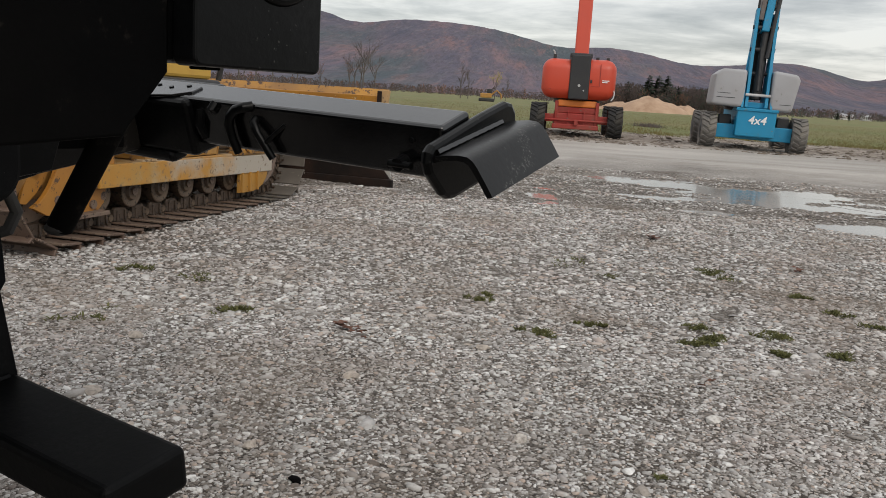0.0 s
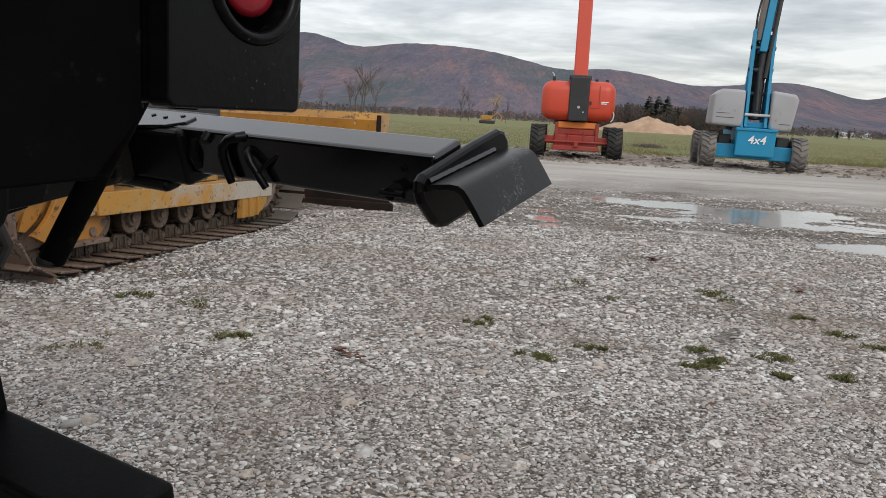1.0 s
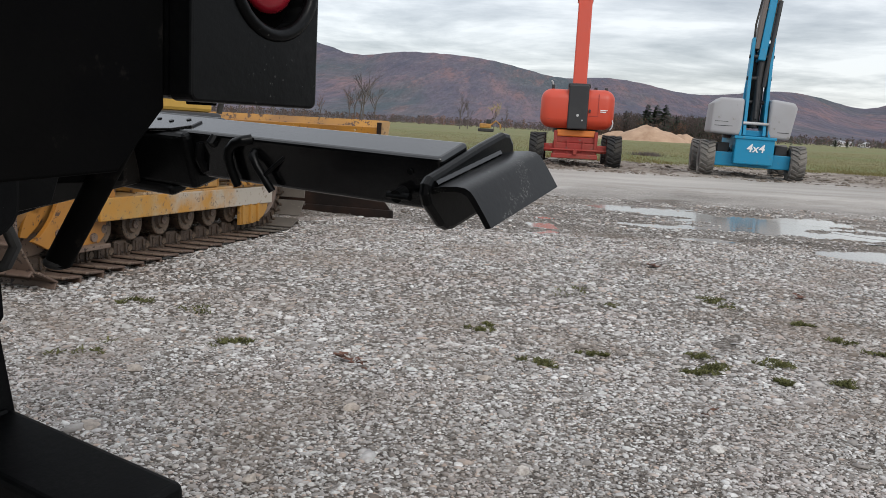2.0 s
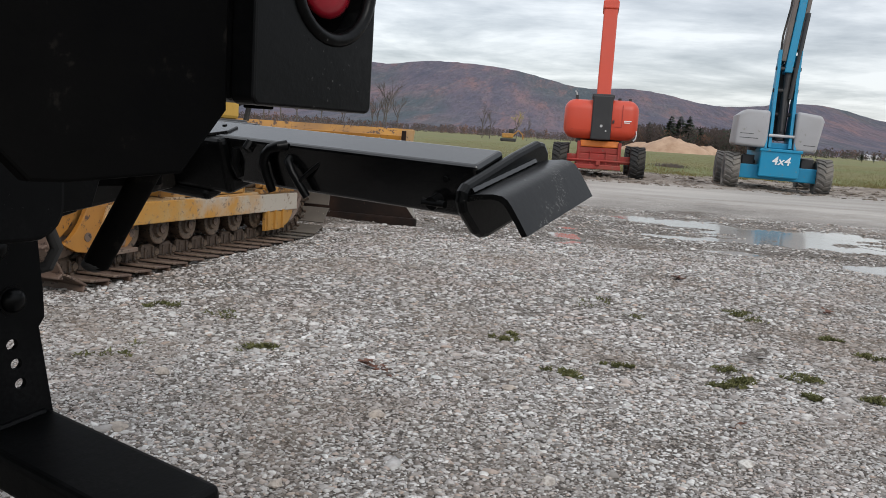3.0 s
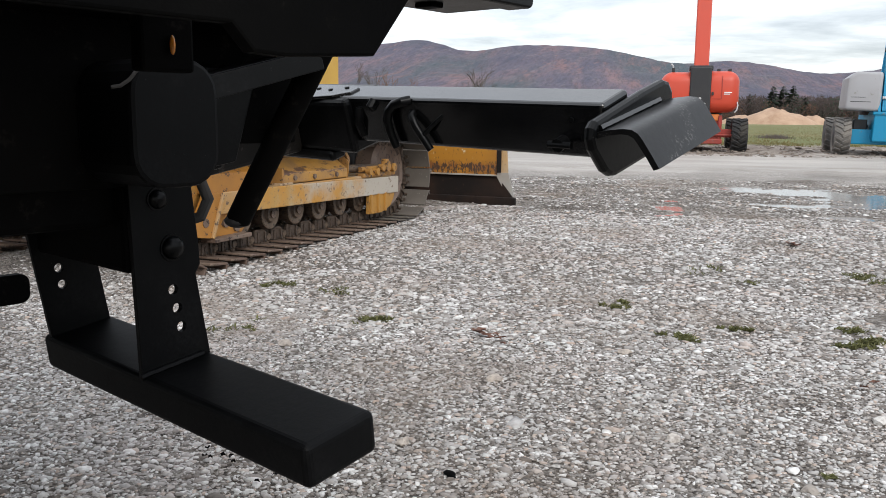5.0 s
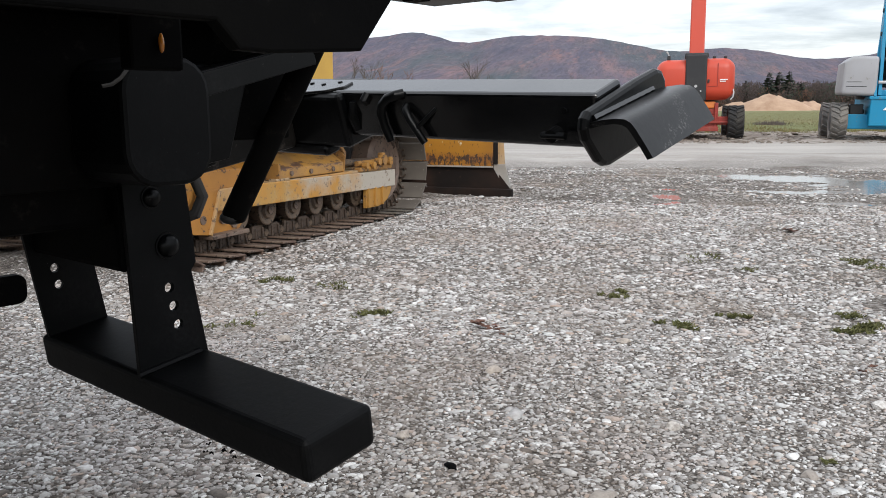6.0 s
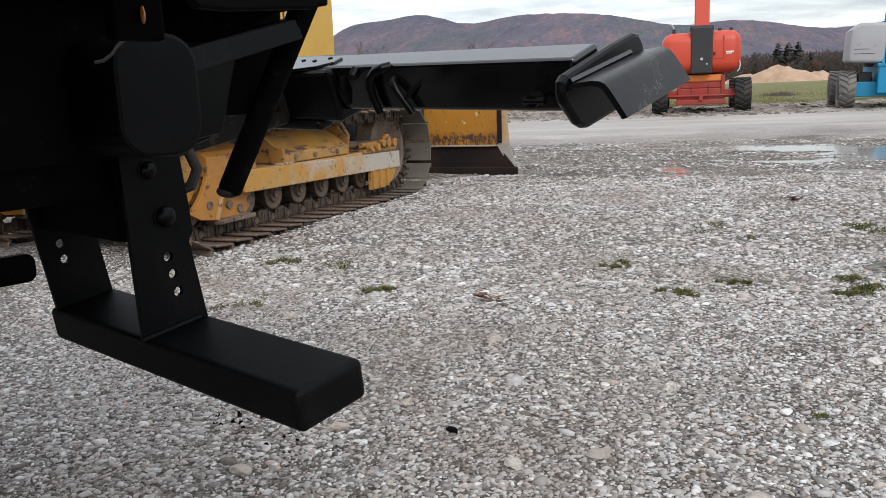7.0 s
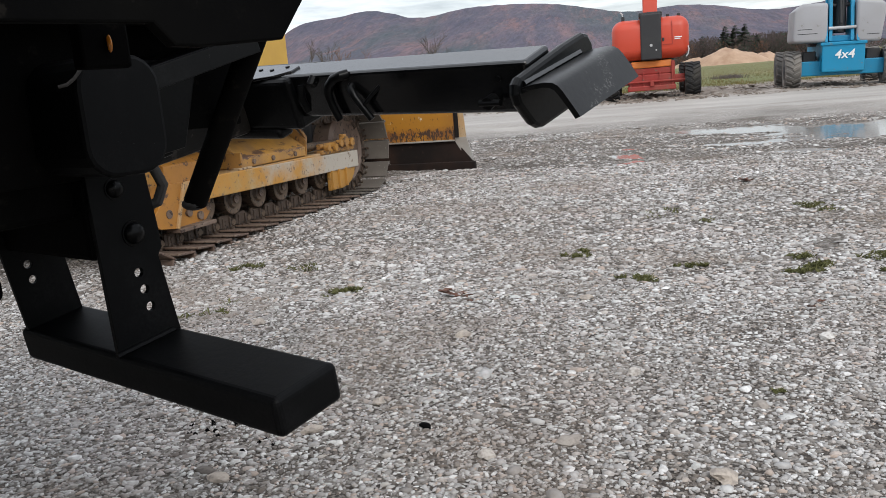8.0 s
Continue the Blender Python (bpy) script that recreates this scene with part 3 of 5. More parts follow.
# ---- moss and grass tufts on the gravel ----
def tuft(x, y, rx, ry, seed, n=160, h=0.022):
    r = random.Random(seed)
    b = bmesh.new()
    gz = float(ground_height(np.array([x]), np.array([y]))[0])
    centres = [(r.gauss(0, 0.55), r.gauss(0, 0.5), r.uniform(0.15, 0.5)) for _ in range(6)]
    for _ in range(n):
        cx, cy, cr = centres[r.randrange(len(centres))]
        a, d = r.uniform(0, 6.283), cr * math.sqrt(r.random())
        p = Vector((rx * (cx + d * math.cos(a)), ry * (cy + d * math.sin(a)), 0.004))
        w, hh, t = r.uniform(0.0025, 0.005), h * r.uniform(0.35, 1.0), r.uniform(0, 6.283)
        side = Vector((math.cos(t), math.sin(t), 0)) * w
        tip = p + Vector((r.uniform(-1, 1) * 0.02, r.uniform(-1, 1) * 0.02, hh))
        mid = (p + tip) / 2 + Vector((0, 0, hh * 0.15))
        v = [b.verts.new(q) for q in (p - side, p + side, mid + side * 0.8, tip, mid - side * 0.8)]
        b.faces.new(v)
    ob = part("moss_tuft", b, MOSS)
    ob.matrix_basis = pose(x, y, gz)
    return tagged(ob, "low green moss and grass tuft in the gravel", "moss", "moss tufts", "stuff")


for i, (x, y, rx, ry) in enumerate(((-1.49, 3.96, 0.07, 0.10), (0.42, 3.38, 0.09, 0.07), (0.63, 3.52, 0.07, 0.06), (0.16, 3.83, 0.09, 0.09), (1.08, 3.66, 0.09, 0.06), (1.12, 3.50, 0.08, 0.06), (1.01, 3.40, 0.05, 0.05), (1.40, 3.63, 0.10, 0.07), (1.33, 3.36, 0.06, 0.05), (1.40, 4.89, 0.09, 0.10), (1.43, 4.74, 0.09, 0.07), (1.83, 4.12, 0.08, 0.07), (1.76, 4.41, 0.05, 0.04), (0.64, 4.87, 0.14, 0.14), (-0.78, 3.33, 0.08, 0.05), (-1.19, 3.84, 0.10, 0.10), (1.57, 3.41, 0.07, 0.05), (-1.28, 3.1, 0.09, 0.10), (1.95, 3.9, 0.12, 0.08), (-2.5, 4.6, 0.4, 0.3), (0.68, 2.17, 0.010, 0.012), (0.81, 4.59, 0.05, 0.05), (-0.82, 3.28, 0.06, 0.05))):
    tuft(x, y, rx, ry, i + 5, 70 if i in (13, 15, 17, 10) else 36 if i > 19 else 190, 0.010 if i == 20 else 0.017)


def fallen_leaf(x, y, seed, s=0.03):
    r = random.Random(seed)
    b = bmesh.new()
    for k in range(4):
        a = r.uniform(0, 6.28)
        c = Vector((r.uniform(-0.03, 0.03), r.uniform(-0.03, 0.03), 0.012 + 0.006 * k))
        pts = []
        for j in range(8):
            ang, rad = a + j * 0.785, s * (1.0 if j % 2 else 0.62)
            pts.append(b.verts.new(c + Vector((rad * math.cos(ang), 0.7 * rad * math.sin(ang), r.uniform(-0.004, 0.008)))))
        mid = b.verts.new(c)
        for j in range(8):
            b.faces.new((mid, pts[j], pts[(j + 1) % 8]))
    ob = part("fallen_leaves", b, LEAF)
    ob.matrix_basis = pose(x, y, float(ground_height(np.array([x]), np.array([y]))[0]))
    return tagged(ob, "reddish brown fallen leaves on the gravel", "leaves", "fallen leaves")


fallen_leaf(1.246, 5.93, 1, 0.045)
fallen_leaf(-0.34, 3.2, 2, 0.026)
fallen_leaf(1.95, 5.1, 3, 0.03)
fallen_leaf(0.95, 2.9, 4, 0.014)
for k, (x, y) in enumerate(((-0.762, 1.932), (-0.729, 1.962), (-0.69, 1.95), (-0.574, 1.85), (-0.25, 3.09), (-0.30, 3.15))):
    o = fallen_leaf(x, y, 20 + k, 0.008 if k < 4 else 0.016)
    if k < 4:
        o.data.materials[0] = BLACK_MATT
        tagged(o, "blackened wet leaf litter on the gravel", "leaves", "wet leaf litter")


# ---- the tow truck's rear corner (x across the truck, y towards its rear end) ----
truck = thing("tow_truck", pose(-0.158, 1.031, 0, 0, 0, -26.87), "black painted tow truck with its wheel lift lowered behind it", "truck")
# the deck's corner stands a little nearer and smaller than the gear below it
CORNER = Matrix.Translation((0.721, -0.510, 0.914)) @ Matrix.Scale(0.9, 4) @ Matrix.Translation((-0.721, 0.510, -0.912))
part("bed", box(-1.9, 0.275, -5.2, -0.16, 1.09, 1.22, 0.006), BLACK_MATT, truck, at=CORNER)
side = plate([(-0.154, 1.2), (-0.152, 0.907), (-0.187, 0.8665), (-0.262, 0.862), (-0.285, 0.863), (-0.30, 0.878), (-5.1, 0.878), (-5.1, 1.2)], 0.012, bevel=0.002)
part("side_skirt", shift(side, Matrix.Translation((0.278, 0, 0)) @ SIDE), BLACK_MATT, truck, at=CORNER)
far_side = plate([(-0.154, 1.2), (-0.154, 0.91), (-0.262, 0.869), (-5.1, 0.869), (-5.1, 1.2)], 0.012)
part("side_skirt", shift(far_side, Matrix.Translation((-1.9, 0, 0)) @ SIDE), BLACK_MATT, truck)
panel = part("lamp_panel", shift(plate(rounded(-0.143, -0.021, 0.912, 1.14, 0.006), 0.022, [(-0.0675, 1.002, 0.0395)], 0.002), Matrix.Translation((0.282, 0, 0)) @ SIDE), BLACK, truck, "charcoal painted steel lamp panel", at=CORNER)
ring = bmesh.new()
tube([(0.303, -0.0675 + 0.0400 * math.cos(a * math.pi / 16), 1.002 + 0.0400 * math.sin(a * math.pi / 16)) for a in range(33)], 0.0050, 10, bm=ring)
part("grommet", ring, BLACK, panel, "black rubber grommet", True)
bulb = bmesh.new()
bmesh.ops.create_uvsphere(bulb, u_segments=24, v_segments=12, radius=0.0258)
shift(bulb, Matrix.Translation((0.292, -0.0635, 1.003)) @ Matrix.Diagonal((0.42, 1, 1, 1)))
part("lamp_lens", bulb, RED_LENS, panel, "round red plastic lens", True)
part("lamp_socket", rod((0.262, -0.0675, 1.002), (0.2815, -0.0675, 1.002), 0.044, 28), BLACK_MATT, panel)
# black plate added to keep the gap beside the lamp panel dark
part("panel_backing", box(0.20, 0.274, -0.26, -0.145, 0.912, 1.1, 0.003), BLACK_MATT, truck, at=CORNER)
part("panel_box", box(0.215, 0.2805, -0.141, -0.023, 0.914, 1.14, 0.004), BLACK, panel)
part("panel_clip", box(0.240, 0.258, -0.092, -0.078, 0.9105, 0.9145, 0.001), BLACK_MATT, panel)
part("crossmember", box(-1.9, 0.25, -0.24, -0.175, 0.97, 1.075, 0.004), BLACK_MATT, truck)
for x0, x1 in ((-0.62, -0.36), (-1.42, -1.16)):
    part("chassis_rail", box(x0, x1, -5.0, 0.075, 0.685, 1.085, 0.01), BLACK_MATT, truck)
# black boxes added to fill the darkness behind the bracket block and strut
part("tail_frame", box(-0.62, -0.385, 0.0, 0.345, 0.905, 1.085, 0.006), BLACK_MATT, truck)
part("tail_frame", box(-1.3, -0.40, 0.02, 0.07, 0.76, 1.085, 0.006), BLACK_MATT, truck)
part("strut_guard", box(-0.43, -0.40, 0.17, 0.34, 0.79, 0.91, 0.004), BLACK_MATT, truck)
part("inner_panel", box(-0.345, -0.335, -1.6, 0.09, 0.74, 1.085, 0.002), BLACK_MATT, truck)

# marker in amber beneath the bed
amber = bmesh.new()
bmesh.ops.create_uvsphere(amber, u_segments=16, v_segments=10, radius=0.006)
shift(amber, Matrix.Translation((0.063, -0.183, 0.894)) @ Matrix.Diagonal((0.45, 0.40, 1.35, 1)))
mark = part("marker_bracket", box(0.042, 0.060, -0.21, -0.16, 0.872, 0.975, 0.003), BLACK_MATT, truck)
part("marker_lens", amber, AMBER_LENS, mark, "amber marker lens", True)

# rounded bracket block over the step's leg
block = plate([p for p in rounded(-0.07, 0.050, 0.747, 0.903, 0.042)], 0.13, bevel=0.006)
blk = part("bracket_block", shift(block, Matrix.Translation((-0.335, 0, 0)) @ SIDE), STEP_BLACK, truck, "black rounded steel bracket")
part("cable", tube([(-0.21, -0.090, 0.866), (-0.207, -0.080, 0.868), (-0.205, -0.070, 0.875), (-0.205, -0.060, 0.886), (-0.208, -0.045, 0.896), (-0.216, -0.032, 0.903), (-0.24, -0.02, 0.908)], 0.0022, 8), RUBBER, blk, "thin black cable", True)
part("gusset", shift(plate([(0.04, 0.742), (0.19, 0.765), (0.235, 0.905), (0.04, 0.905)], 0.012, bevel=0.002), Matrix.Translation((-0.375, 0, 0)) @ SIDE), BLACK, truck)
part("side_rail", shift(box(-0.014, 0.026, -0.02, 0.27, -0.006, 0.014, 0.003), Matrix.Translation((-0.31, 0.03, 0.860)) @ pose(0, 0, 0, 14, 0, 0)), BLACK, truck, "black angle rail")
part("rail_lip", shift(box(-0.004, 0.004, -0.02, 0.27, -0.018, 0.014, 0.001), Matrix.Translation((-0.283, 0.03, 0.858)) @ pose(0, 0, 0, 14, 0, 0)), BLACK, truck)
for v0, z0, w, h in ((0.155, 0.80, 0.045, 0.055), (0.145, 0.745, 0.04, 0.05)):
    part("latch_bracket", shift(plate([(v0, z0), (v0 + w, z0 + 0.01), (v0 + w * 0.9, z0 + h), (v0 + 0.004, z0 + h * 0.9)], 0.03, bevel=0.003), Matrix.Translation((-0.42, 0, 0)) @ SIDE), BLACK, truck)
part("hose", tube([(-0.345, 0.075, 0.765), (-0.335, 0.105, 0.745), (-0.335, 0.118, 0.715), (-0.34, 0.108, 0.69), (-0.36, 0.088, 0.68), (-0.38, 0.07, 0.70)], 0.0085, 10), RUBBER, truck, "black rubber hose loop", True)

part("foot_plate", shift(plate(rounded(-0.30, 0.098, 0.480, 0.536, 0.018), 0.02, bevel=0.002), Matrix.Translation((-0.91, 0, 0)) @ SIDE), BLACK_MATT, truck)
part("foot_hanger", box(-0.91, -0.89, -0.28, -0.16, 0.52, 0.75, 0.004), BLACK_MATT, truck)
def dome(x, y, z, r):
    """A bolt's washer and round head, facing +x."""
    b = rod((x, y, z), (x + 0.003, y, z), r * 1.15, 20)
    d = bmesh.new()
    bmesh.ops.create_uvsphere(d, u_segments=18, v_segments=10, radius=r)
    return merge(b, shift(d, Matrix.Translation((x + 0.003, y, z)) @ Matrix.Diagonal((0.65, 1, 1, 1)))) or b


# step bar on two drilled legs
BAR = pose(0, 0, 0.47, 7.5, 1.55, 0)
bar = part("step_bar", box(-0.622, 0.012, -0.005, 0.108, -0.057, 0.0, 0.010, 4), STEP_BLACK, truck, "black box section step bar", at=BAR)
leg1 = plate([(-0.004, 0.474), (0.106, 0.488), (0.086, 0.612), (0.094, 0.624), (0.092, 0.66), (0.082, 0.76), (-0.012, 0.76)], 0.009, [(0.049, 0.593, 0.0072), (0.0545, 0.566, 0.0072), (0.060, 0.538, 0.0072)], 0.001)
leg = part("step_leg", shift(leg1, Matrix.Translation((-0.334, 0, 0)) @ SIDE), STEP_BLACK, truck, "black steel leg with a row of pin holes")
part("weld_bead", tube([(-0.322, -0.008 + 0.0125 * k, 0.4795 + 0.0016 * k + 0.0004 * (k % 2)) for k in range(9)], 0.0045, 6), STEP_BLACK, leg, smooth=True)
part("leg_bolt", dome(-0.326, 0.050, 0.653, 0.0165), BLACK, leg, "domed bolt head", True)
part("leg_bolt", dome(-0.326, 0.03, 0.722, 0.0135), BLACK, leg, "domed bolt head", True)
leg2 = plate([(0.0, 0.484), (0.098, 0.499), (0.074, 0.64), (0.07, 0.70), (-0.035, 0.70)], 0.009, [(0.018, 0.594, 0.0072), (0.0225, 0.567, 0.0072)], 0.001)
part("step_leg", shift(leg2, Matrix.Translation((-0.606, 0, 0)) @ SIDE), STEP_BLACK, truck, "black steel leg with pin holes")
part("sleeve", box(-0.60, -0.335, -0.015, 0.09, 0.622, 0.74, 0.008), BLACK_MATT, truck)
# hanging safety strut
strut = rod((-0.472, 0.271, 0.660), (-0.266, 0.305, 0.975), 0.0208, 24)
tip = bmesh.new()
bmesh.ops.create_uvsphere(tip, u_segments=20, v_segments=10, radius=0.0228)
shift(tip, Matrix.Translation((-0.474, 0.2705, 0.657)) @ Matrix.Diagonal((1, 1, 0.55, 1)))
st = part("strut", strut, BLACK_MATT, truck, "black round hanging strut", True)
part("strut_foot", tip, RUBBER, st, smooth=True)
part("strut_hanger", box(-0.40, -0.25, 0.08, 0.33, 0.955, 1.0, 0.004), BLACK_MATT, truck)
part("strut_hanger", box(-0.40, -0.25, -0.17, 0.1, 0.955, 1.09, 0.004), BLACK_MATT, truck)

# rear wheels and axle under the bed, on the ground


def ring_profile(profile, seg, bm=None):
    """Turns (radius, x) pairs round the x axis."""
    b = bm if bm is not None else bmesh.new()
    rings = [[b.verts.new((x, r * math.cos(2 * math.pi * k / seg), r * math.sin(2 * math.pi * k / seg))) for k in range(seg)] for r, x in profile]
    for a, c in zip(rings, rings[1:]):
        for k in range(seg):
            b.faces.new((a[k], a[(k + 1) % seg], c[(k + 1) % seg], c[k]))
    b.faces.new(rings[0][::-1])
    b.faces.new(rings[-1])
    return b


for x in (-0.02, -1.62):
    w = part("wheel", ring_profile([(0.22, -0.13), (0.42, -0.14), (0.46, -0.10), (0.465, 0.10), (0.42, 0.14), (0.22, 0.13)], 40), RUBBER, truck, "black truck tyre", at=pose(x, -2.4, 0.46))
    part("rim", ring_profile([(0.10, -0.1), (0.225, -0.135), (0.225, 0.135), (0.10, 0.10)], 28), CHROME, w)
part("axle", rod((-1.62, -2.4, 0.46), (-0.02, -2.4, 0.46), 0.06), BLACK_MATT, truck)

# wheel lift: everything is laid along its own tilted axes
LIFT = Matrix.Translation((0.004, 0.54, 0.8585)) @ pose(0, 0, 0, 18, 0, 0) @ pose(0, 0, 0, 0, 1.5, 0)
cross = part("wheel_lift_crossbar", box(-0.78, 0.064, 0.0, 0.082, -0.089, 0.0, 0.007, 3), GLOSS, truck, "black square tube wheel lift crossbar", at=LIFT)
head = part("pivot_head", box(-0.92, -0.478, -0.016, 0.10, -0.112, -0.002, 0.012, 3), BLACK, cross)
part("pivot_plate", plate([(-0.95, -0.02), (-0.58, -0.022), (-0.52, -0.006), (-0.492, 0.02), (-0.497, 0.05), (-0.57, 0.066), (-0.95, 0.066)], 0.006, bevel=0.002), GLOSS, head, "flat black pivot plate", at=pose(0, 0, -0.002))
part("pivot_lip", box(-0.93, -0.54, -0.022, 0.02, -0.130, -0.108, 0.010, 3), BLACK, head)
for x, y in ((-0.60, 0.036), (-0.56, 0.03), (-0.528, 0.045)):
    part("plate_bolt", rod((x, y, 0.001), (x, y, 0.006), 0.005, 6), BLACK, head)
# a hook of flat bar, a forked pin and small stops on the crossbar's front
hook = part("hook", tube([(-0.329, 0.004, -0.005), (-0.337, -0.008, -0.004), (-0.354, -0.012, -0.008), (-0.370, -0.013, -0.020), (-0.378, -0.013, -0.038), (-0.376, -0.013, -0.062), (-0.371, -0.013, -0.080), (-0.369, -0.012, -0.090)], 0.0094, 12, 0.8), BLACK, cross, "curved steel chain hook", True)
pinp = part("pin_handle", tube([(-0.324, 0.004, -0.026), (-0.321, -0.008, -0.030), (-0.310, -0.014, -0.046), (-0.295, -0.015, -0.070), (-0.284, -0.014, -0.090)], 0.0082, 10, 0.85), BLACK, cross, "bent pin handle", True)
part("pin_branch", tube([(-0.295, -0.014, -0.062), (-0.278, -0.009, -0.048), (-0.256, 0.002, -0.030)], 0.0046, 8, 0.8), BLACK, pinp, smooth=True)
for x, c0, c1, r0 in ((-0.458, -0.074, -0.022, 0.0095), (-0.418, -0.020, -0.006, 0.0085)):
    part("pin_stop", tube([(x - 0.004, 0.002, c0), (x - 0.002, -0.007, (c0 + c1) / 2), (x, 0.002, c1)], r0, 8, 0.9), BLACK, cross, smooth=True)
kn = part("knob", rod((-0.012, 0.0, -0.063), (-0.012, -0.022, -0.063), 0.011, 14), BLACK, cross)
part("knob_cap", rod((-0.03, -0.018, -0.063), (0.012, -0.018, -0.063), 0.006, 10), BLACK, kn)
part("pin_stop", rod((0.006, 0, -0.027), (0.006, -0.003, -0.027), 0.005, 6), BLACK, cross)
endp = plate([(-0.068, -0.018), (-0.055, -0.010), (0.10, 0.003), (0.172, 0.006), (0.190, 0.0), (0.203, -0.018), (0.203, -0.085), (0.18, -0.105), (-0.004, -0.108), (-0.020, -0.104), (-0.035, -0.094), (-0.068, -0.052), (-0.073, -0.034)], 0.018, bevel=0.007)
# the end's plate and receiver lie flatter than the bar
FLAT = Matrix.Translation((0, -0.04, -0.05)) @ pose(0, 0, 0, -5, 0, 0) @ Matrix.Translation((0, 0.04, 0.05))
end = part("end_plate", shift(endp, Matrix.Translation((0.064, 0, 0)) @ SIDE), BLACK, cross, at=FLAT)
prof = [(0.076, -0.028), (0.100, -0.022), (0.124, -0.019), (0.138, -0.020), (0.147, -0.025), (0.154, -0.034), (0.167, -0.055), (0.178, -0.074), (0.169, -0.077), (0.159, -0.060), (0.146, -0.040), (0.140, -0.032), (0.132, -0.028), (0.120, -0.027), (0.100, -0.030), (0.076, -0.037)]
ang = plate(prof, 0.225)
part("arm_receiver", shift(ang, Matrix.Translation((0, -0.060, 0)) @ FRONT), SATIN, end, "bent black steel arm receiver", True)
part("weld_bead", tube([(0.0825, -0.053 + 0.011 * k, -0.0222 + 0.0005 * (k % 2)) for k in range(19)], 0.0062, 6), GLOSS, end, smooth=True)
boom = part("boom", box(-0.76, -0.63, -0.50, 0.0, -0.115, -0.012, 0.008), GREASE, truck, "greasy black telescopic lift boom", at=LIFT @ pose(0, 0, 0, -8, 0, 0))
part("boom_collar", box(-0.79, -0.60, -0.50, -0.30, -0.125, 0.008, 0.01), BLACK, boom)


# ---- the bulldozer (x out of its side, y towards its blade) ----
dozer = thing("bulldozer", pose(-1.971, 4.45, 0.012, -0.6, 0, -9.54) @ Matrix.Scale(0.918, 4), "worn yellow bulldozer with rusty tracks on the gravel", "bulldozer")
R_T, Y0, Y1, Z_T = 0.375, -0.35, 2.42, 0.385


def loop_pose(s):
    """A place on the track's loop, s metres along, with its turn about x."""
    run, arc = Y1 - Y0, math.pi * R_T
    s %= 2 * run + 2 * arc
    if s < run:
        return Y0 + s, Z_T - R_T, 0.0
    s -= run
    if s < arc:
        a = s / R_T
        return Y1 + R_T * math.sin(a), Z_T - R_T * math.cos(a), math.degrees(a)
    s -= arc
    if s < run:
        return Y1 - s, Z_T + R_T, 180.0
    a = (s - run) / R_T
    return Y0 - R_T * math.sin(a), Z_T + R_T * math.cos(a), 180 + math.degrees(a)


COUNT = 41
PITCH = (2 * (Y1 - Y0) + 2 * math.pi * R_T) / COUNT


def shoe_mesh():
    """A track shoe: a plate with a grouser bar on its outer face and a turned-down lip."""
    b = shift(box(-0.34, 0.10, -PITCH * 0.45, PITCH * 0.40, 0.0, 0.014, 0.003, 1), Matrix.Translation((0, 0, 0.006)) @ pose(0, 0, 0, -5.0, 0, 0))
    box(-0.34, 0.10, PITCH * 0.30, PITCH * 0.37, -0.036, 0.002, 0.003, 1, bm=b)
    box(-0.34, 0.10, PITCH * 0.38, PITCH * 0.47, -0.016, -0.007, 0.003, 1, bm=b)
    return b


def link_mesh():
    """A pair of links with their pin boss and two shoe bolts."""
    b = box(-0.30, -0.26, -PITCH * 0.46, PITCH * 0.46, 0.02, 0.075, 0.012, 2)
    box(-0.175, -0.135, -PITCH * 0.40, PITCH * 0.22, 0.02, 0.115, 0.012, 1, bm=b)
    box(-0.135, -0.122, -PITCH * 0.36, -PITCH * 0.26, 0.02, 0.10, 0.004, 1, bm=b)
    box(-0.135, -0.122, PITCH * 0.06, PITCH * 0.15, 0.02, 0.10, 0.004, 1, bm=b)
    box(-0.165, -0.145, PITCH * 0.15, PITCH * 0.55, 0.02, 0.085, 0.012, 1, bm=b)
    rod((-0.31, PITCH * 0.42, 0.055), (-0.14, PITCH * 0.42, 0.055), 0.024, 12, bm=b)
    rod((-0.136, -PITCH * 0.12, 0.062), (-0.130, -PITCH * 0.12, 0.062), 0.018, 8, bm=b)
    for y in (-0.22, 0.08):
        rod((-0.11, PITCH * y, 0.016), (-0.11, PITCH * y, 0.034), 0.013, 6, bm=b)
    return b


for dx in (0.0, -1.62):
    chain = part("track_chain", rod((-0.30 + dx, Y1, Z_T), (-0.14 + dx, Y1, Z_T), 0.08, 16), RUST, dozer, "rusty steel track chain")
    shoe0 = link0 = None
    for k in range(COUNT):
        y, z, a = loop_pose(k * PITCH + 0.05)
        m = Matrix.Translation((dx, y, z)) @ pose(0, 0, 0, a, 0, 0)
        if shoe0 is None:
            shoe0 = part("track_shoe", shoe_mesh(), RUST, chain, at=m)
            link0 = part("track_link", link_mesh(), ROLLER, chain, at=m)
            shoe0b = shoe0.data.copy()
            shoe0b.materials[0] = TRACK_GREY
        else:
            o = again(shoe0, m)
            if y > 2.2:
                o.data = shoe0b
            again(link0, m)


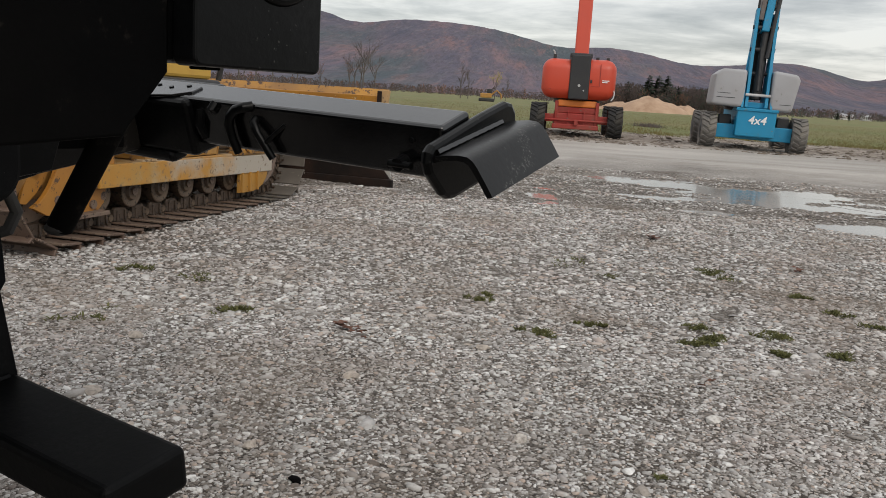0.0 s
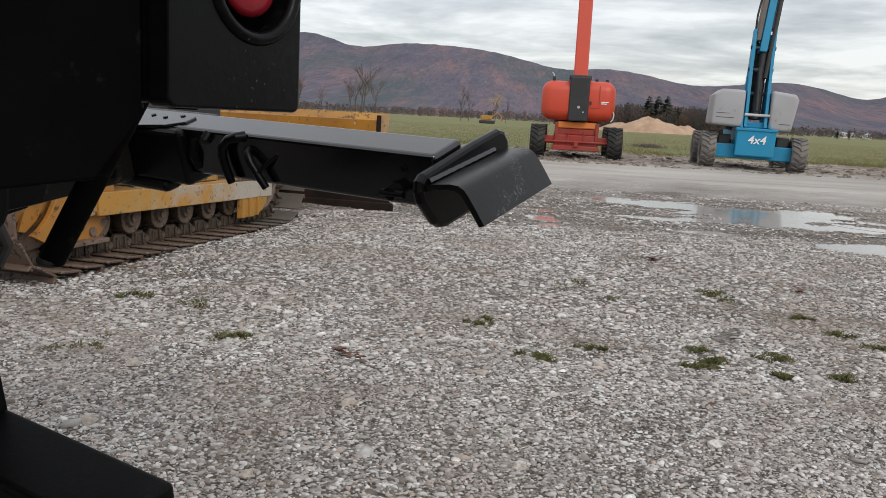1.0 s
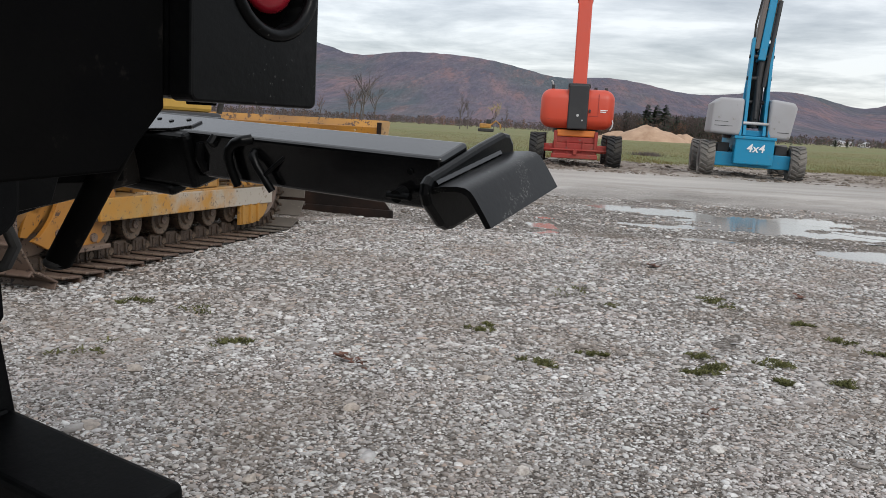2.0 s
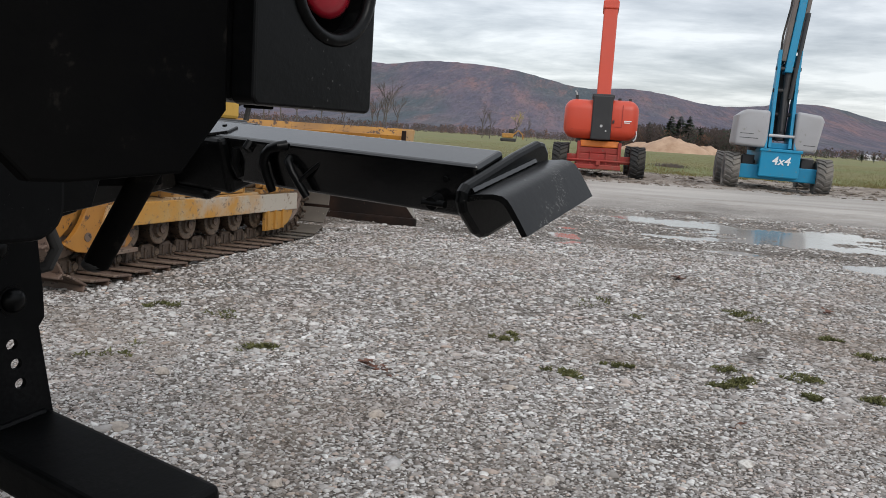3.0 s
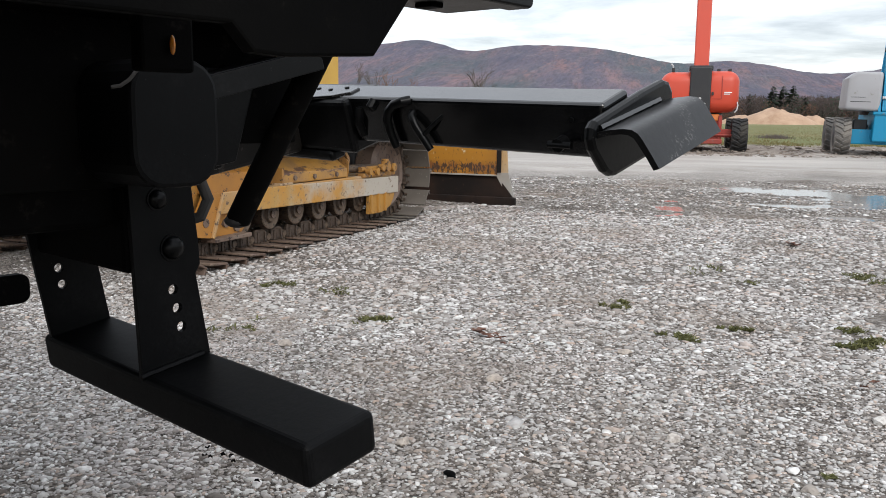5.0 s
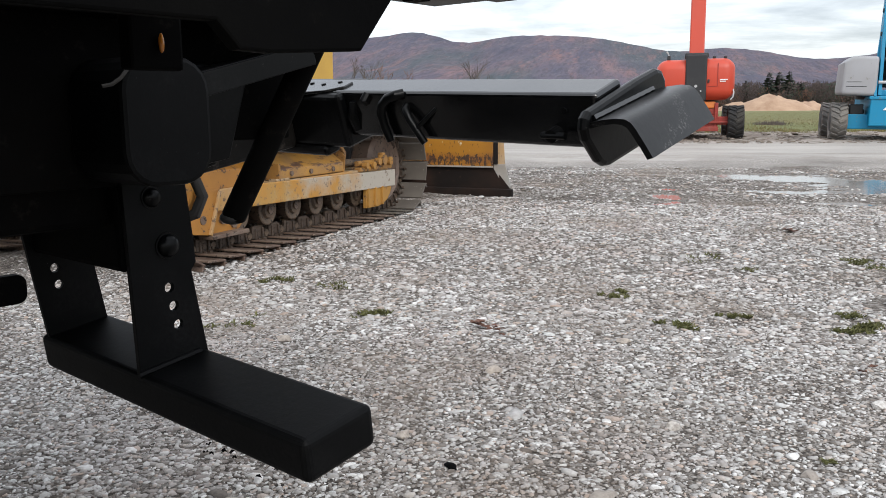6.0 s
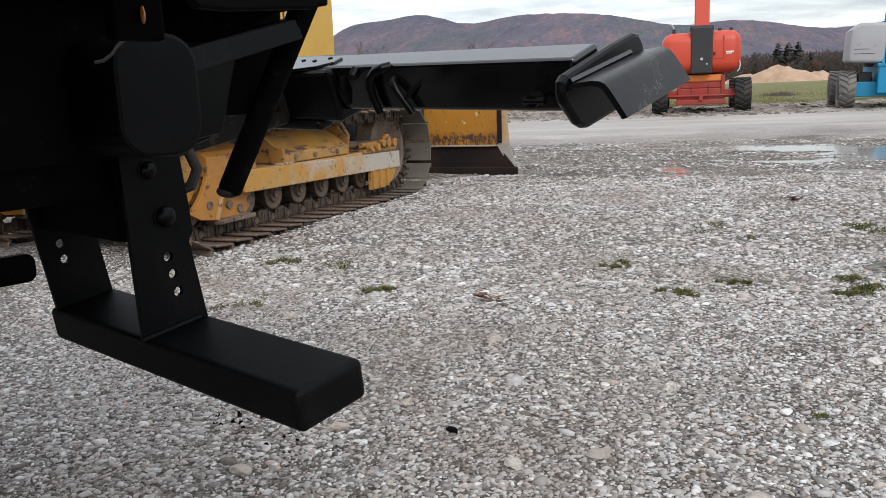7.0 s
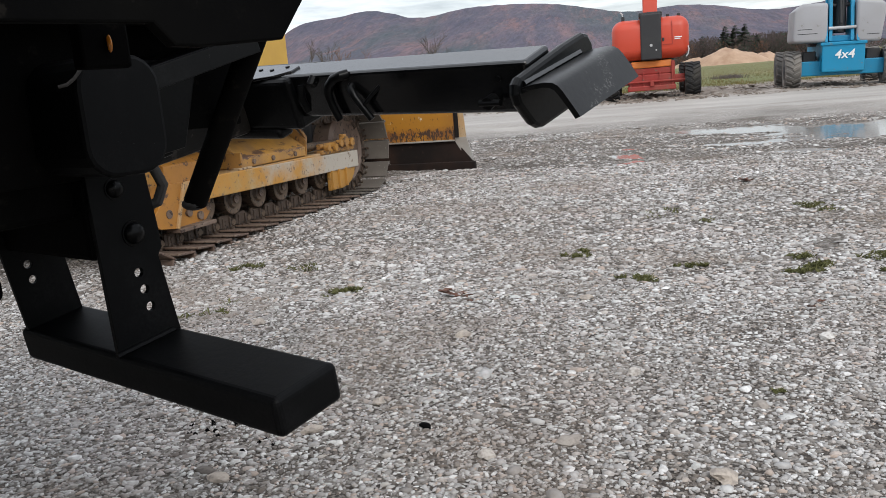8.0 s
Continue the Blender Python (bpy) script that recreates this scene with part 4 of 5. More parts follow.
def roller(y, z, r, parent, x0=-0.2, x1=-0.02):
    b = ring_profile([(r * 0.55, x0), (r, x0 + 0.005), (r, x0 + 0.055), (r * 0.78, x0 + 0.062), (r * 0.78, x1 - 0.062), (r, x1 - 0.055), (r, x1 - 0.004), (r * 0.93, x1), (r * 0.6, x1 - 0.006), (r * 0.5, x1 + 0.012), (r * 0.18, x1 + 0.014)], 28)
    o = part("roller", b, ROLLER, parent, "rusty steel track roller", at=pose(0, y, z))
    part("roller_cap", rod((x1 + 0.012, 0, 0), (x1 + 0.026, 0, 0), r * 0.26, 14), RUST, o)
    return o


for dx in (0.0, -1.62):
    fr = part("track_frame", box(-0.30 + dx, -0.045 + dx, -0.15, 2.28, 0.285, 0.42, 0.008), YELLOW_WORN, dozer, "yellow track frame")
    for i in range(7):
        o = roller(-0.10 + 0.32 * i, 0.226, 0.105, fr, -0.3 + dx, -0.115 + dx)
    wear = part("wear_rail", shift(box(0, 0.022, 0.10, 2.37, 0.0, 0.142, 0.006), Matrix.Translation((-0.045 + dx, 0, 0.285)) @ pose(0, 0, 0, -0.9, 0, 0)), RUBBED, fr, "yellow rail rubbed to bare steel")
    cov = plate([(-0.05, 0.425), (-0.05, 0.497), (-0.30, 0.672), (-0.36, 0.68), (-0.36, 0.425)], 0.90, bevel=0.010)
    cv = part("frame_cover", shift(cov, Matrix.Translation((dx, 0.60, 0)) @ FRONT), OILY, fr, "yellow sloping plate with oily chips")
    for y, z in ((0.74, 0.462), (1.0, 0.46), (1.32, 0.458)):
        part("cover_bolt", rod((-0.052 + dx, y, z), (-0.036 + dx, y, z), 0.018, 8), RUST, cv)
    part("cover_rib", box(-0.16 + dx, -0.04 + dx, 0.575, 0.60, 0.425, 0.535, 0.004), YELLOW, cv)
    part("cover_rib", box(-0.10 + dx, -0.036 + dx, 0.54, 0.70, 0.418, 0.434, 0.003), YELLOW_WORN, cv)
    part("gusset_plate", shift(plate([(1.50, 0.42), (1.525, 0.42), (1.565, 0.57), (1.45, 0.675), (1.42, 0.675), (1.53, 0.565)], 0.012), Matrix.Translation((-0.075 + dx, 0, 0)) @ SIDE), YELLOW, fr)
    part("gusset_plate", shift(plate([(-0.36, 0.43), (-0.06, 0.43), (-0.05, 0.54), (-0.20, 0.70), (-0.36, 0.73)], 0.014), Matrix.Translation((dx, 1.515, 0)) @ FRONT), YELLOW, fr)
    gd = plate([(1.83, 0.275), (2.31, 0.262)] + [(2.31 - 0.27 * (1 - math.cos(a)), 0.262 - 0.165 * math.sin(a)) for a in (0.4, 0.8, 1.2, 1.57)] + [(1.83, 0.10)], 0.03, bevel=0.003)
    g = part("roller_guard", shift(gd, Matrix.Translation((-0.062 + dx, 0, 0)) @ SIDE), YELLOW_CLEAN, fr, "yellow ribbed roller guard")
    for y in (1.85, 1.98, 2.11):
        part("guard_rib", box(-0.034 + dx, -0.012 + dx, y - 0.012, y + 0.012, 0.108, 0.262, 0.003), YELLOW_CLEAN, g)
    idl = part("idler", ring_profile([(0.06, -0.33 + dx), (0.29, -0.325 + dx), (0.315, -0.30 + dx), (0.315, -0.16 + dx), (0.28, -0.13 + dx), (0.26, -0.15 + dx), (0.09, -0.155 + dx), (0.085, -0.12 + dx)], 40), RUST, dozer, "brown steel idler wheel", at=pose(0, Y1 - 0.02, Z_T + 0.02))
    yk = part("idler_yoke", box(-0.10 + dx, -0.020 + dx, 1.72, 2.30, 0.405, 0.44, 0.008), YELLOW, fr, "yellow idler yoke with grease fittings")
    for y, z, r in ((1.80, 0.455, 0.026), (1.93, 0.45, 0.030), (2.03, 0.475, 0.03), (2.12, 0.485, 0.045), (2.24, 0.47, 0.036)):
        part("yoke_boss", rod((-0.04 + dx, y, z), (0.005 + dx, y, z), r, 12), YELLOW, yk)
    part("yoke_arm", box(-0.06 + dx, -0.01 + dx, 2.10, 2.16, 0.42, 0.545, 0.01), YELLOW, yk)
    part("adjuster_rod", rod((-0.13 + dx, 1.56, 0.485), (-0.09 + dx, 2.1, 0.475), 0.03, 14), ROLLER, fr)
    part("yoke_rod", rod((-0.07 + dx, 1.74, 0.47), (-0.07 + dx, 2.05, 0.47), 0.022, 12), YELLOW, yk)
    # rear guards over the sprocket
    spr = part("sprocket", ring_profile([(0.08, -0.3 + dx), (0.29, -0.27 + dx), (0.31, -0.24 + dx), (0.31, -0.18 + dx), (0.28, -0.15 + dx), (0.12, -0.12 + dx)], 26), RUST, dozer, at=pose(0, Y0, Z_T + 0.02))
    # a waisted guard plate with a bent flank, standing on the chain
    rg = plate([(0.142, 0.43), (0.10, 0.33), (0.03, 0.165), (-0.10, 0.185), (-0.20, 0.236), (-0.15, 0.26), (-0.11, 0.295), (-0.07, 0.34), (-0.04, 0.39), (-0.02, 0.43)], 0.03, bevel=0.003)
    r2 = part("rear_guard", shift(rg, Matrix.Translation((-0.075 + dx, 0, 0)) @ SIDE), YELLOW_DEEP, fr, "orange yellow sprocket guard plate", at=Matrix.Translation((0, -0.214, -0.02)) @ Matrix.Diagonal((1, 1.089, 1.03, 1)))
    part("guard_flank", shift(plate([(-0.035, 0.43), (-0.06, 0.38), (-0.11, 0.31), (-0.19, 0.25), (-0.235, 0.26), (-0.20, 0.35), (-0.16, 0.42)], 0.02, bevel=0.002), Matrix.Translation((-0.115 + dx, 0, 0)) @ SIDE), YELLOW_DEEP, r2)
    part("guard_side", shift(plate([(0.135, 0.42), (0.45, 0.42), (0.40, 0.20), (0.34, 0.15), (0.03, 0.165)], 0.02, bevel=0.002), Matrix.Translation((-0.11 + dx, 0, 0)) @ SIDE), YELLOW_DEEP, r2)
    part("guard_top", shift(plate([(-0.05, 0.425), (-0.05, 0.535), (-0.10, 0.565), (-0.36, 0.62), (-0.36, 0.425)], 0.46, bevel=0.006), Matrix.Translation((dx, -0.01, 0)) @ FRONT), YELLOW_DEEP, r2)
    part("guard_rib", shift(box(-0.06 + dx, -0.03 + dx, -0.010, 0.010, 0.0, 0.27, 0.003), Matrix.Translation((0, 0.03, 0.165)) @ pose(0, 0, 0, -22, 0, 0)), YELLOW_WORN, r2)
    part("guard_foot", shift(box(-0.13 + dx, -0.02 + dx, 0.0, 0.34, -0.012, 0.012, 0.004), Matrix.Translation((0, 0.03, 0.150))), RUST, r2, "rusty foot plate")
    for y, z in ((0.20, 0.235), (0.30, 0.20), (-0.02, 0.26)):
        part("guard_bolt", rod((-0.095 + dx, y, z), (-0.040 + dx if y < 0 else -0.075 + dx, y, z), 0.026, 12), RUST, r2)
    part("final_drive", ring_profile([(0.10, -0.16 + dx), (0.17, -0.155 + dx), (0.16, -0.12 + dx), (0.10, -0.10 + dx), (0.05, -0.095 + dx)], 28), YELLOW, fr, "yellow final drive cover", at=pose(0, Y0, Z_T + 0.03))
hull = part("hull", box(-1.30, -0.50, -0.75, 2.35, 0.30, 0.98, 0.03), DARK_MACHINE, dozer)
# dark box added to darken the view onto the yellow blade above the track
part("front_frame", box(-0.80, -0.45, 2.36, 3.92, 0.30, 0.76, 0.02), DARK_MACHINE, dozer)
hood = part("engine_hood", box(-1.22, -0.60, 0.95, 2.36, 0.98, 1.80, 0.03), HOOD_YELLOW, dozer, "yellow engine hood with dents")
part("hood_seam", box(-0.602, -0.596, 1.55, 1.57, 1.0, 1.74), DARK_MACHINE, hood)
part("hose", tube([(-0.62, 2.36, 1.12), (-0.58, 2.46, 1.16), (-0.60, 2.52, 1.12), (-0.62, 2.5, 0.98)], 0.025, 10), RUBBER, hood, "black hydraulic hose", True)
part("seat_box", box(-1.2, -0.6, -0.6, 0.5, 0.98, 1.25, 0.04), DARK_MACHINE, dozer)
# blade seen from behind
BY = 3.56
sec = [(BY + 0.10 - 0.16 * math.sin(math.pi * (z / 0.86)) - (0.02 if z < 0.27 else 0), z) for z in (0.03, 0.13, 0.25, 0.38, 0.5, 0.62, 0.74, 0.86)]
bl = bmesh.new()
ring_a = []
for x in (-2.10, 0.42):
    ring_a.append([bl.verts.new((x, y, z)) for y, z in sec] + [bl.verts.new((x, y + 0.04, z)) for y, z in sec[::-1]])
for k in range(len(ring_a[0])):
    n2 = (k + 1) % len(ring_a[0])
    bl.faces.new((ring_a[0][k], ring_a[0][n2], ring_a[1][n2], ring_a[1][k]))
bl.faces.new(ring_a[0][::-1])
bl.faces.new(ring_a[1])
bmesh.ops.recalc_face_normals(bl, faces=bl.faces[:])
blade = part("blade", bl, YELLOW, dozer, "curved yellow blade scoured brown at its foot", at=Matrix.Translation((0.575, 3.919, 0)) @ Matrix.Scale(1.175, 4) @ Matrix.Translation((-0.585, -3.425, 0)))
back = plate([(-2.05, 0.275), (0.40, 0.275), (0.40, 0.80), (-2.05, 0.80)], 0.05, bevel=0.006)
part("blade_back", shift(back, Matrix.Translation((0, BY - 0.135, 0)) @ FRONT), BLADE_YELLOW, blade)
low = shift(plate([(-2.06, 0.0), (0.52, 0.0), (0.56, 0.06), (0.40, 0.27), (-2.06, 0.27)], 0.03, bevel=0.003), Matrix.Translation((0, BY - 0.12, 0.012)) @ FRONT)
part("cutting_edge", low, BLADE_STEEL, blade, "dark scoured steel cutting edge")
part("cutting_lip", shift(box(-2.08, 0.585, -0.02, 0.02, 0.0, 0.085, 0.008), Matrix.Translation((0, BY - 0.135, 0.0))), BLADE_STEEL, blade)
part("blade_ledge", box(-2.05, 0.405, BY - 0.150, BY - 0.13, 0.268, 0.282, 0.003), GREY_EDGE, blade)
endbit = plate([(0.0, 0.30), (0.10, 0.30), (0.155, 0.10), (0.12, 0.045), (0.0, 0.26)], 0.03, bevel=0.003)
part("end_bit", shift(endbit, Matrix.Translation((0.405, BY - 0.13, 0.0)) @ pose(0, 0, 0, 0, 0, 12) @ FRONT), GREY_EDGE, blade, "grey steel end bit")
endpl = plate([(0.0, 0.29), (0.10, 0.29), (0.085, 0.50), (0.092, 0.70), (0.11, 0.85), (0.0, 0.85)], 0.03, bevel=0.003)
part("end_plate", shift(endpl, Matrix.Translation((0.402, BY - 0.12, 0.0)) @ pose(0, 0, 0, 0, 0, 12) @ FRONT), YELLOW_WORN, blade, "chipped yellow end plate")
part("edge_strip", box(0.405, 0.445, BY - 0.142, BY - 0.13, 0.30, 0.84, 0.003), BLADE_STEEL, blade)
for x in (-0.52, -1.2):
    part("push_arm", box(x - 0.07, x + 0.07, 1.2, 3.93, 0.28, 0.42, 0.012), YELLOW, dozer)


# ---- boom lifts ----
def tread_wheel(parent, x, y, r, w, mat, flip=1):
    body = ring_profile([(r * 0.5, -w / 2 + 0.02), (r * 0.86, -w / 2), (r * 0.93, -w / 2 + 0.04), (r * 0.93, w / 2 - 0.04), (r * 0.86, w / 2), (r * 0.5, w / 2 - 0.02)], 36)
    t = part("wheel", body, mat, parent, "knobbly rough terrain tyre", at=pose(x, y, r))
    lug = bmesh.new()
    for k in range(18):
        for s in (1, -1):
            a = 2 * math.pi * (k + (0.5 if s > 0 else 0)) / 18
            b = box(0.0, w * 0.52, -0.034, 0.034, 0, r * 0.085, 0.006, 1)
            shift(b, Matrix.Rotation(-a, 4, "X") @ Matrix.Translation((0, 0, r * 0.92)) @ pose(0, 0, 0, 0, 0, 28 if s > 0 else -28) @ Matrix.Diagonal((s, 1, 1, 1)))
            merge(lug, b)
    bmesh.ops.recalc_face_normals(lug, faces=lug.faces[:])
    part("tread", lug, mat, t)
    part("rim", ring_profile([(0.08, -w / 2 - 0.005), (r * 0.42, -w / 2 + 0.015), (r * 0.52, -w / 2 + 0.012), (r * 0.52, w / 2 - 0.012), (r * 0.42, w / 2 - 0.015), (0.08, w / 2 + 0.005)], 24), DARK_MACHINE, t)
    return t


def cowl(x0, x1, y0, y1, z0, z1, r):
    """A moulded cover with soft corners and a slight belly."""
    b = box(x0, x1, y0, y1, z0, z1, r, 5)
    cx, cz = (x0 + x1) / 2, (z0 + z1) / 2
    for v in b.verts:
        k = 1 - ((v.co.z - cz) / (z1 - z0) * 2) ** 2
        v.co.x += (v.co.x - cx) * 0.05 * k
        v.co.y += (v.co.y - (y0 + y1) / 2) * 0.03 * k
    return b


def text_mesh(words, size, depth):
    cu = bpy.data.curves.new("words", "FONT")
    cu.body, cu.size, cu.extrude, cu.align_x, cu.align_y = words, size, depth, "CENTER", "CENTER"
    cu.offset = size * 0.012
    cu.shear = 0.15
    tmp = bpy.data.objects.new("words", cu)
    scene.collection.objects.link(tmp)
    me = bpy.data.meshes.new_from_object(tmp.evaluated_get(bpy.context.evaluated_depsgraph_get()))
    b = bmesh.new()
    b.from_mesh(me)
    bpy.data.objects.remove(tmp)
    bpy.data.meshes.remove(me)
    return b


# red lift: its near end faces -y
red = thing("boom_lift", pose(1.79, 22.0, -0.02, 0, 0, -3), "red boom lift with its boom raised over muddy ground", "boom lift", "boom lifts")
for x in (-0.98, 0.98):
    for y in (-0.1, 2.4):
        tread_wheel(red, x, y, 0.41, 0.38, RUBBER)
ch = part("chassis", box(-0.58, 0.56, -0.22, 2.6, 0.22, 0.60, 0.03), RED_DARK, red, "dusty red steel chassis")
part("axle_beam", box(-0.80, 0.80, -0.20, 0.02, 0.36, 0.56, 0.02), RED_DARK, ch)
part("front_plate", box(-0.60, 0.58, -0.30, -0.22, 0.20, 0.32, 0.02), RED_DARK, ch)
for x in (-0.52, -0.2, 0.2, 0.5):
    part("gusset", box(x - 0.02, x + 0.02, -0.26, -0.1, 0.28, 0.66, 0.004), RED_DARK, ch)
part("tow_lug", box(-0.05, 0.05, -0.36, -0.26, 0.30, 0.44, 0.015), RED_DARK, ch)
part("steer_rod", rod((-0.8, -0.28, 0.42), (0.8, -0.28, 0.42), 0.025, 10), RED_DARK, ch)
part("deck", box(-0.50, 0.50, -0.18, 2.0, 0.76, 0.93, 0.04, 3), ORANGE, ch, "orange painted chassis top")
part("deck_base", box(-0.52, 0.52, -0.16, 2.0, 0.6, 0.75, 0.02), RED_DARK, ch)
part("deck_post", box(-0.56, -0.47, -0.22, 0.1, 0.5, 0.9, 0.02), RED_DARK, ch)
part("deck_post", box(0.47, 0.56, -0.22, 0.1, 0.5, 0.9, 0.02), RED_DARK, ch)
part("turntable", rod((0, 1.2, 0.85), (0, 1.2, 0.97), 0.62, 32), DARK_MACHINE, red)
cw = part("cowl", cowl(-0.93, -0.02, -0.35, 2.2, 0.96, 1.95, 0.25), RED, red, "glossy orange red cowl", True)
part("cowl_seam", box(-0.75, -0.285, -0.372, -0.36, 1.18, 1.19), RED_DARK, cw)
cw2 = part("cowl", cowl(0.02, 0.90, -0.35, 2.2, 0.96, 1.97, 0.25), RED, red, "glossy orange red cowl", True)
part("cowl_seam", box(0.50, 0.513, -0.39, -0.365, 1.30, 1.85), RED_DARK, cw2)
part("cowl_seam", box(0.29, 0.51, -0.39, -0.372, 1.29, 1.30), RED_DARK, cw2)
part("latch", box(0.27, 0.32, -0.41, -0.37, 1.38, 1.46, 0.01), DARK_MACHINE, cw2)
for z, x1 in ((1.44, 0.74), (1.40, 0.70)):
    part("label_bar", box(0.56, x1, -0.392, -0.374, z, z + 0.022), WHITE, cw2, "white illegible lettering")
part("hook_rail", tube([(0.88, -0.24, 1.22), (0.90, -0.28, 1.15), (0.88, -0.3, 1.03), (0.83, -0.3, 0.97)], 0.016, 8), CHROME, cw2, smooth=True)
for x in (-0.66, 0.42, 0.68):
    part("lifting_eye", box(x - 0.04, x + 0.04, -0.1, 0.0, 1.92, 2.06 if x < 0 else 2.03, 0.015), DARK_MACHINE, red)
part("beacon", tube([(-0.66, -0.05, 2.04), (-0.68, -0.05, 2.12), (-0.72, -0.05, 2.16)], 0.018, 8), CHROME, red)
mast = part("boom_mount", box(-0.25, 0.25, -0.42, 0.3, 0.95, 2.06, 0.03), DARK_MACHINE, red, "black boom mount plate")
part("mount_bolt", rod((0.0, -0.44, 1.30), (0.0, -0.42, 1.30), 0.035, 12), CHROME, mast)
part("mount_bolt", rod((0.12, -0.44, 1.18), (0.12, -0.42, 1.18), 0.02, 12), CHROME, mast)
part("mount_cap", box(-0.28, 0.28, -0.36, 0.3, 1.98, 2.10, 0.03), DARK_MACHINE, mast)
bm1 = part("boom", shift(box(-0.175, 0.175, -0.22, 0.22, 0.0, 2.56, 0.03), Matrix.Translation((0, 0.0, 1.98)) @ pose(0, 0, 0, -10, 0, 0)), RED, red, "orange red telescopic boom")
part("boom_band", shift(box(-0.17, 0.17, -0.2, 0.2, 2.565, 2.9, 0.02), Matrix.Translation((0, 0.0, 1.98)) @ pose(0, 0, 0, -10, 0, 0)), WHITE, bm1)
part("boom_collar", shift(box(-0.2, 0.2, -0.25, 0.25, 2.28, 2.5, 0.03), Matrix.Translation((0, 0.0, 1.98)) @ pose(0, 0, 0, -10, 0, 0)), RED, bm1)
part("inner_boom", shift(box(-0.14, 0.14, -0.17, 0.17, 2.9, 9.0, 0.02), Matrix.Translation((0, 0.0, 1.98)) @ pose(0, 0, 0, -10, 0, 0)), RED, bm1)

# blue lift
blue = thing("boom_lift", pose(5.85, 20.6, -0.02, 0, 1.2, -7), "turquoise blue boom lift with grey cowls and 4x4 lettering", "boom lift", "boom lifts")
for x in (-1.02, 1.02):
    for y in (0.0, 2.3):
        tread_wheel(blue, x, y, 0.425, 0.35, RUBBER_GREY)
bc = part("chassis", box(-0.88, 0.88, -0.18, 0.22, 0.27, 0.60, 0.02), BLUE, blue, "turquoise steel axle beam")
part("chassis_box", box(-0.44, 0.44, -0.42, 2.3, 0.34, 0.98, 0.03), BLUE, bc)
part("chassis_lip", box(-0.47, 0.47, -0.45, 0.2, 0.93, 1.0, 0.015), BLUE, bc)
part("rear_axle", box(-0.88, 0.88, 2.1, 2.5, 0.27, 0.6, 0.02), BLUE, bc)
part("lettering", shift(text_mesh("4x4", 0.27, 0.006), Matrix.Translation((0.02, -0.428, 0.72)) @ pose(0, 0, 0, 90, 0, 0)), WHITE, bc, "white 4x4 lettering")
for x in (-0.66, 0.66):
    part("steer_cylinder", rod((x - 0.2, 0.3, 0.62), (x + 0.2, 0.3, 0.66), 0.05, 12), DARK_MACHINE, bc)
    part("hub_block", box(x - 0.14, x + 0.14, -0.05, 0.25, 0.55, 0.82, 0.02), DARK_MACHINE, bc)
part("turntable", rod((0, 1.0, 0.93), (0, 1.0, 1.02), 0.60, 32), DARK_MACHINE, blue)
part("turret_frame", box(-0.5, 0.5, -0.3, 1.9, 1.0, 1.14, 0.02), BLUE, blue)
left_shell = plate([(-1.06, 1.03), (-0.34, 1.0), (-0.34, 1.86), (-0.86, 1.86), (-1.03, 1.72)], 1.35, bevel=0.07)
lc = part("cowl", shift(left_shell, Matrix.Translation((0, -0.45, 0)) @ FRONT), GREY_COWL, blue, "weathered grey plastic cowl", True)
part("cowl_crease", box(-0.96, -0.55, -0.456, -0.44, 1.20, 1.212, 0.003), DARK_MACHINE, lc)
part("cowl_crease", box(-0.96, -0.66, -0.456, -0.44, 1.30, 1.31, 0.003), DARK_MACHINE, lc)
right_shell = plate([(0.24, 0.98), (0.74, 0.96), (0.84, 1.70), (0.77, 1.82), (0.24, 1.88)], 1.35, bevel=0.07)
rc = part("cowl", shift(right_shell, Matrix.Translation((0, -0.45, 0)) @ FRONT), GREY_COWL, blue, "weathered grey plastic cowl", True)
part("cowl_crease", box(0.45, 0.70, -0.456, -0.44, 1.12, 1.132, 0.003), DARK_MACHINE, rc)
for s in (-1, 1):
    rp = plate([(-0.42, 1.02), (0.35, 1.02), (0.20, 2.2), (0.05, 3.25), (-0.12, 3.28), (-0.22, 2.3)], 0.07, bevel=0.006)
    part("riser_plate", shift(rp, Matrix.Translation((0.22 * s - 0.085, 0, 0)) @ SIDE), BLUE, blue, "turquoise riser side plate")
    part("riser_link", shift(box(-0.05, 0.05, -0.05, 0.05, 0, 1.9, 0.01), Matrix.Translation((0.29 * s - 0.05, -0.1, 1.3)) @ pose(0, 0, 0, -8, -4 * s, 0)), BLUE, blue)
    part("foot_bracket", shift(plate([(-0.46, 1.0), (-0.1, 1.0), (-0.2, 1.45), (-0.36, 1.5)], 0.05), Matrix.Translation((0.32 * s - 0.065, 0, 0)) @ SIDE), BLUE, blue)
part("cross_tube", rod((-0.32, -0.40, 1.30), (0.24, -0.40, 1.30), 0.033, 14), CHROME, blue, "grey cross tube")
part("lift_cylinder", rod((-0.06, -0.2, 1.2), (0.0, 0.05, 3.3), 0.09, 16), DARK_MACHINE, blue, "black lift cylinder")
part("cylinder_rod", rod((-0.05, -0.28, 1.4), (-0.07, -0.1, 2.4), 0.04, 12), DARK_MACHINE, blue)
part("rear_riser", box(-0.2, 0.12, 0.2, 0.5, 1.2, 3.0, 0.02), DARK_MACHINE, blue)
for z in (1.8, 2.35, 2.85):
    part("riser_pin", rod((-0.33, -0.08, z), (0.23, -0.08, z), 0.045, 12), DARK_MACHINE, blue)
UP = Matrix.Translation((-0.05, 0.0, 2.75)) @ pose(0, 0, 0, -6, 5, 0)
ub = part("boom", box(-0.09, 0.08, -0.16, 0.2, 0.0, 6.0, 0.02), BLUE, blue, "blue upper boom section", at=UP)
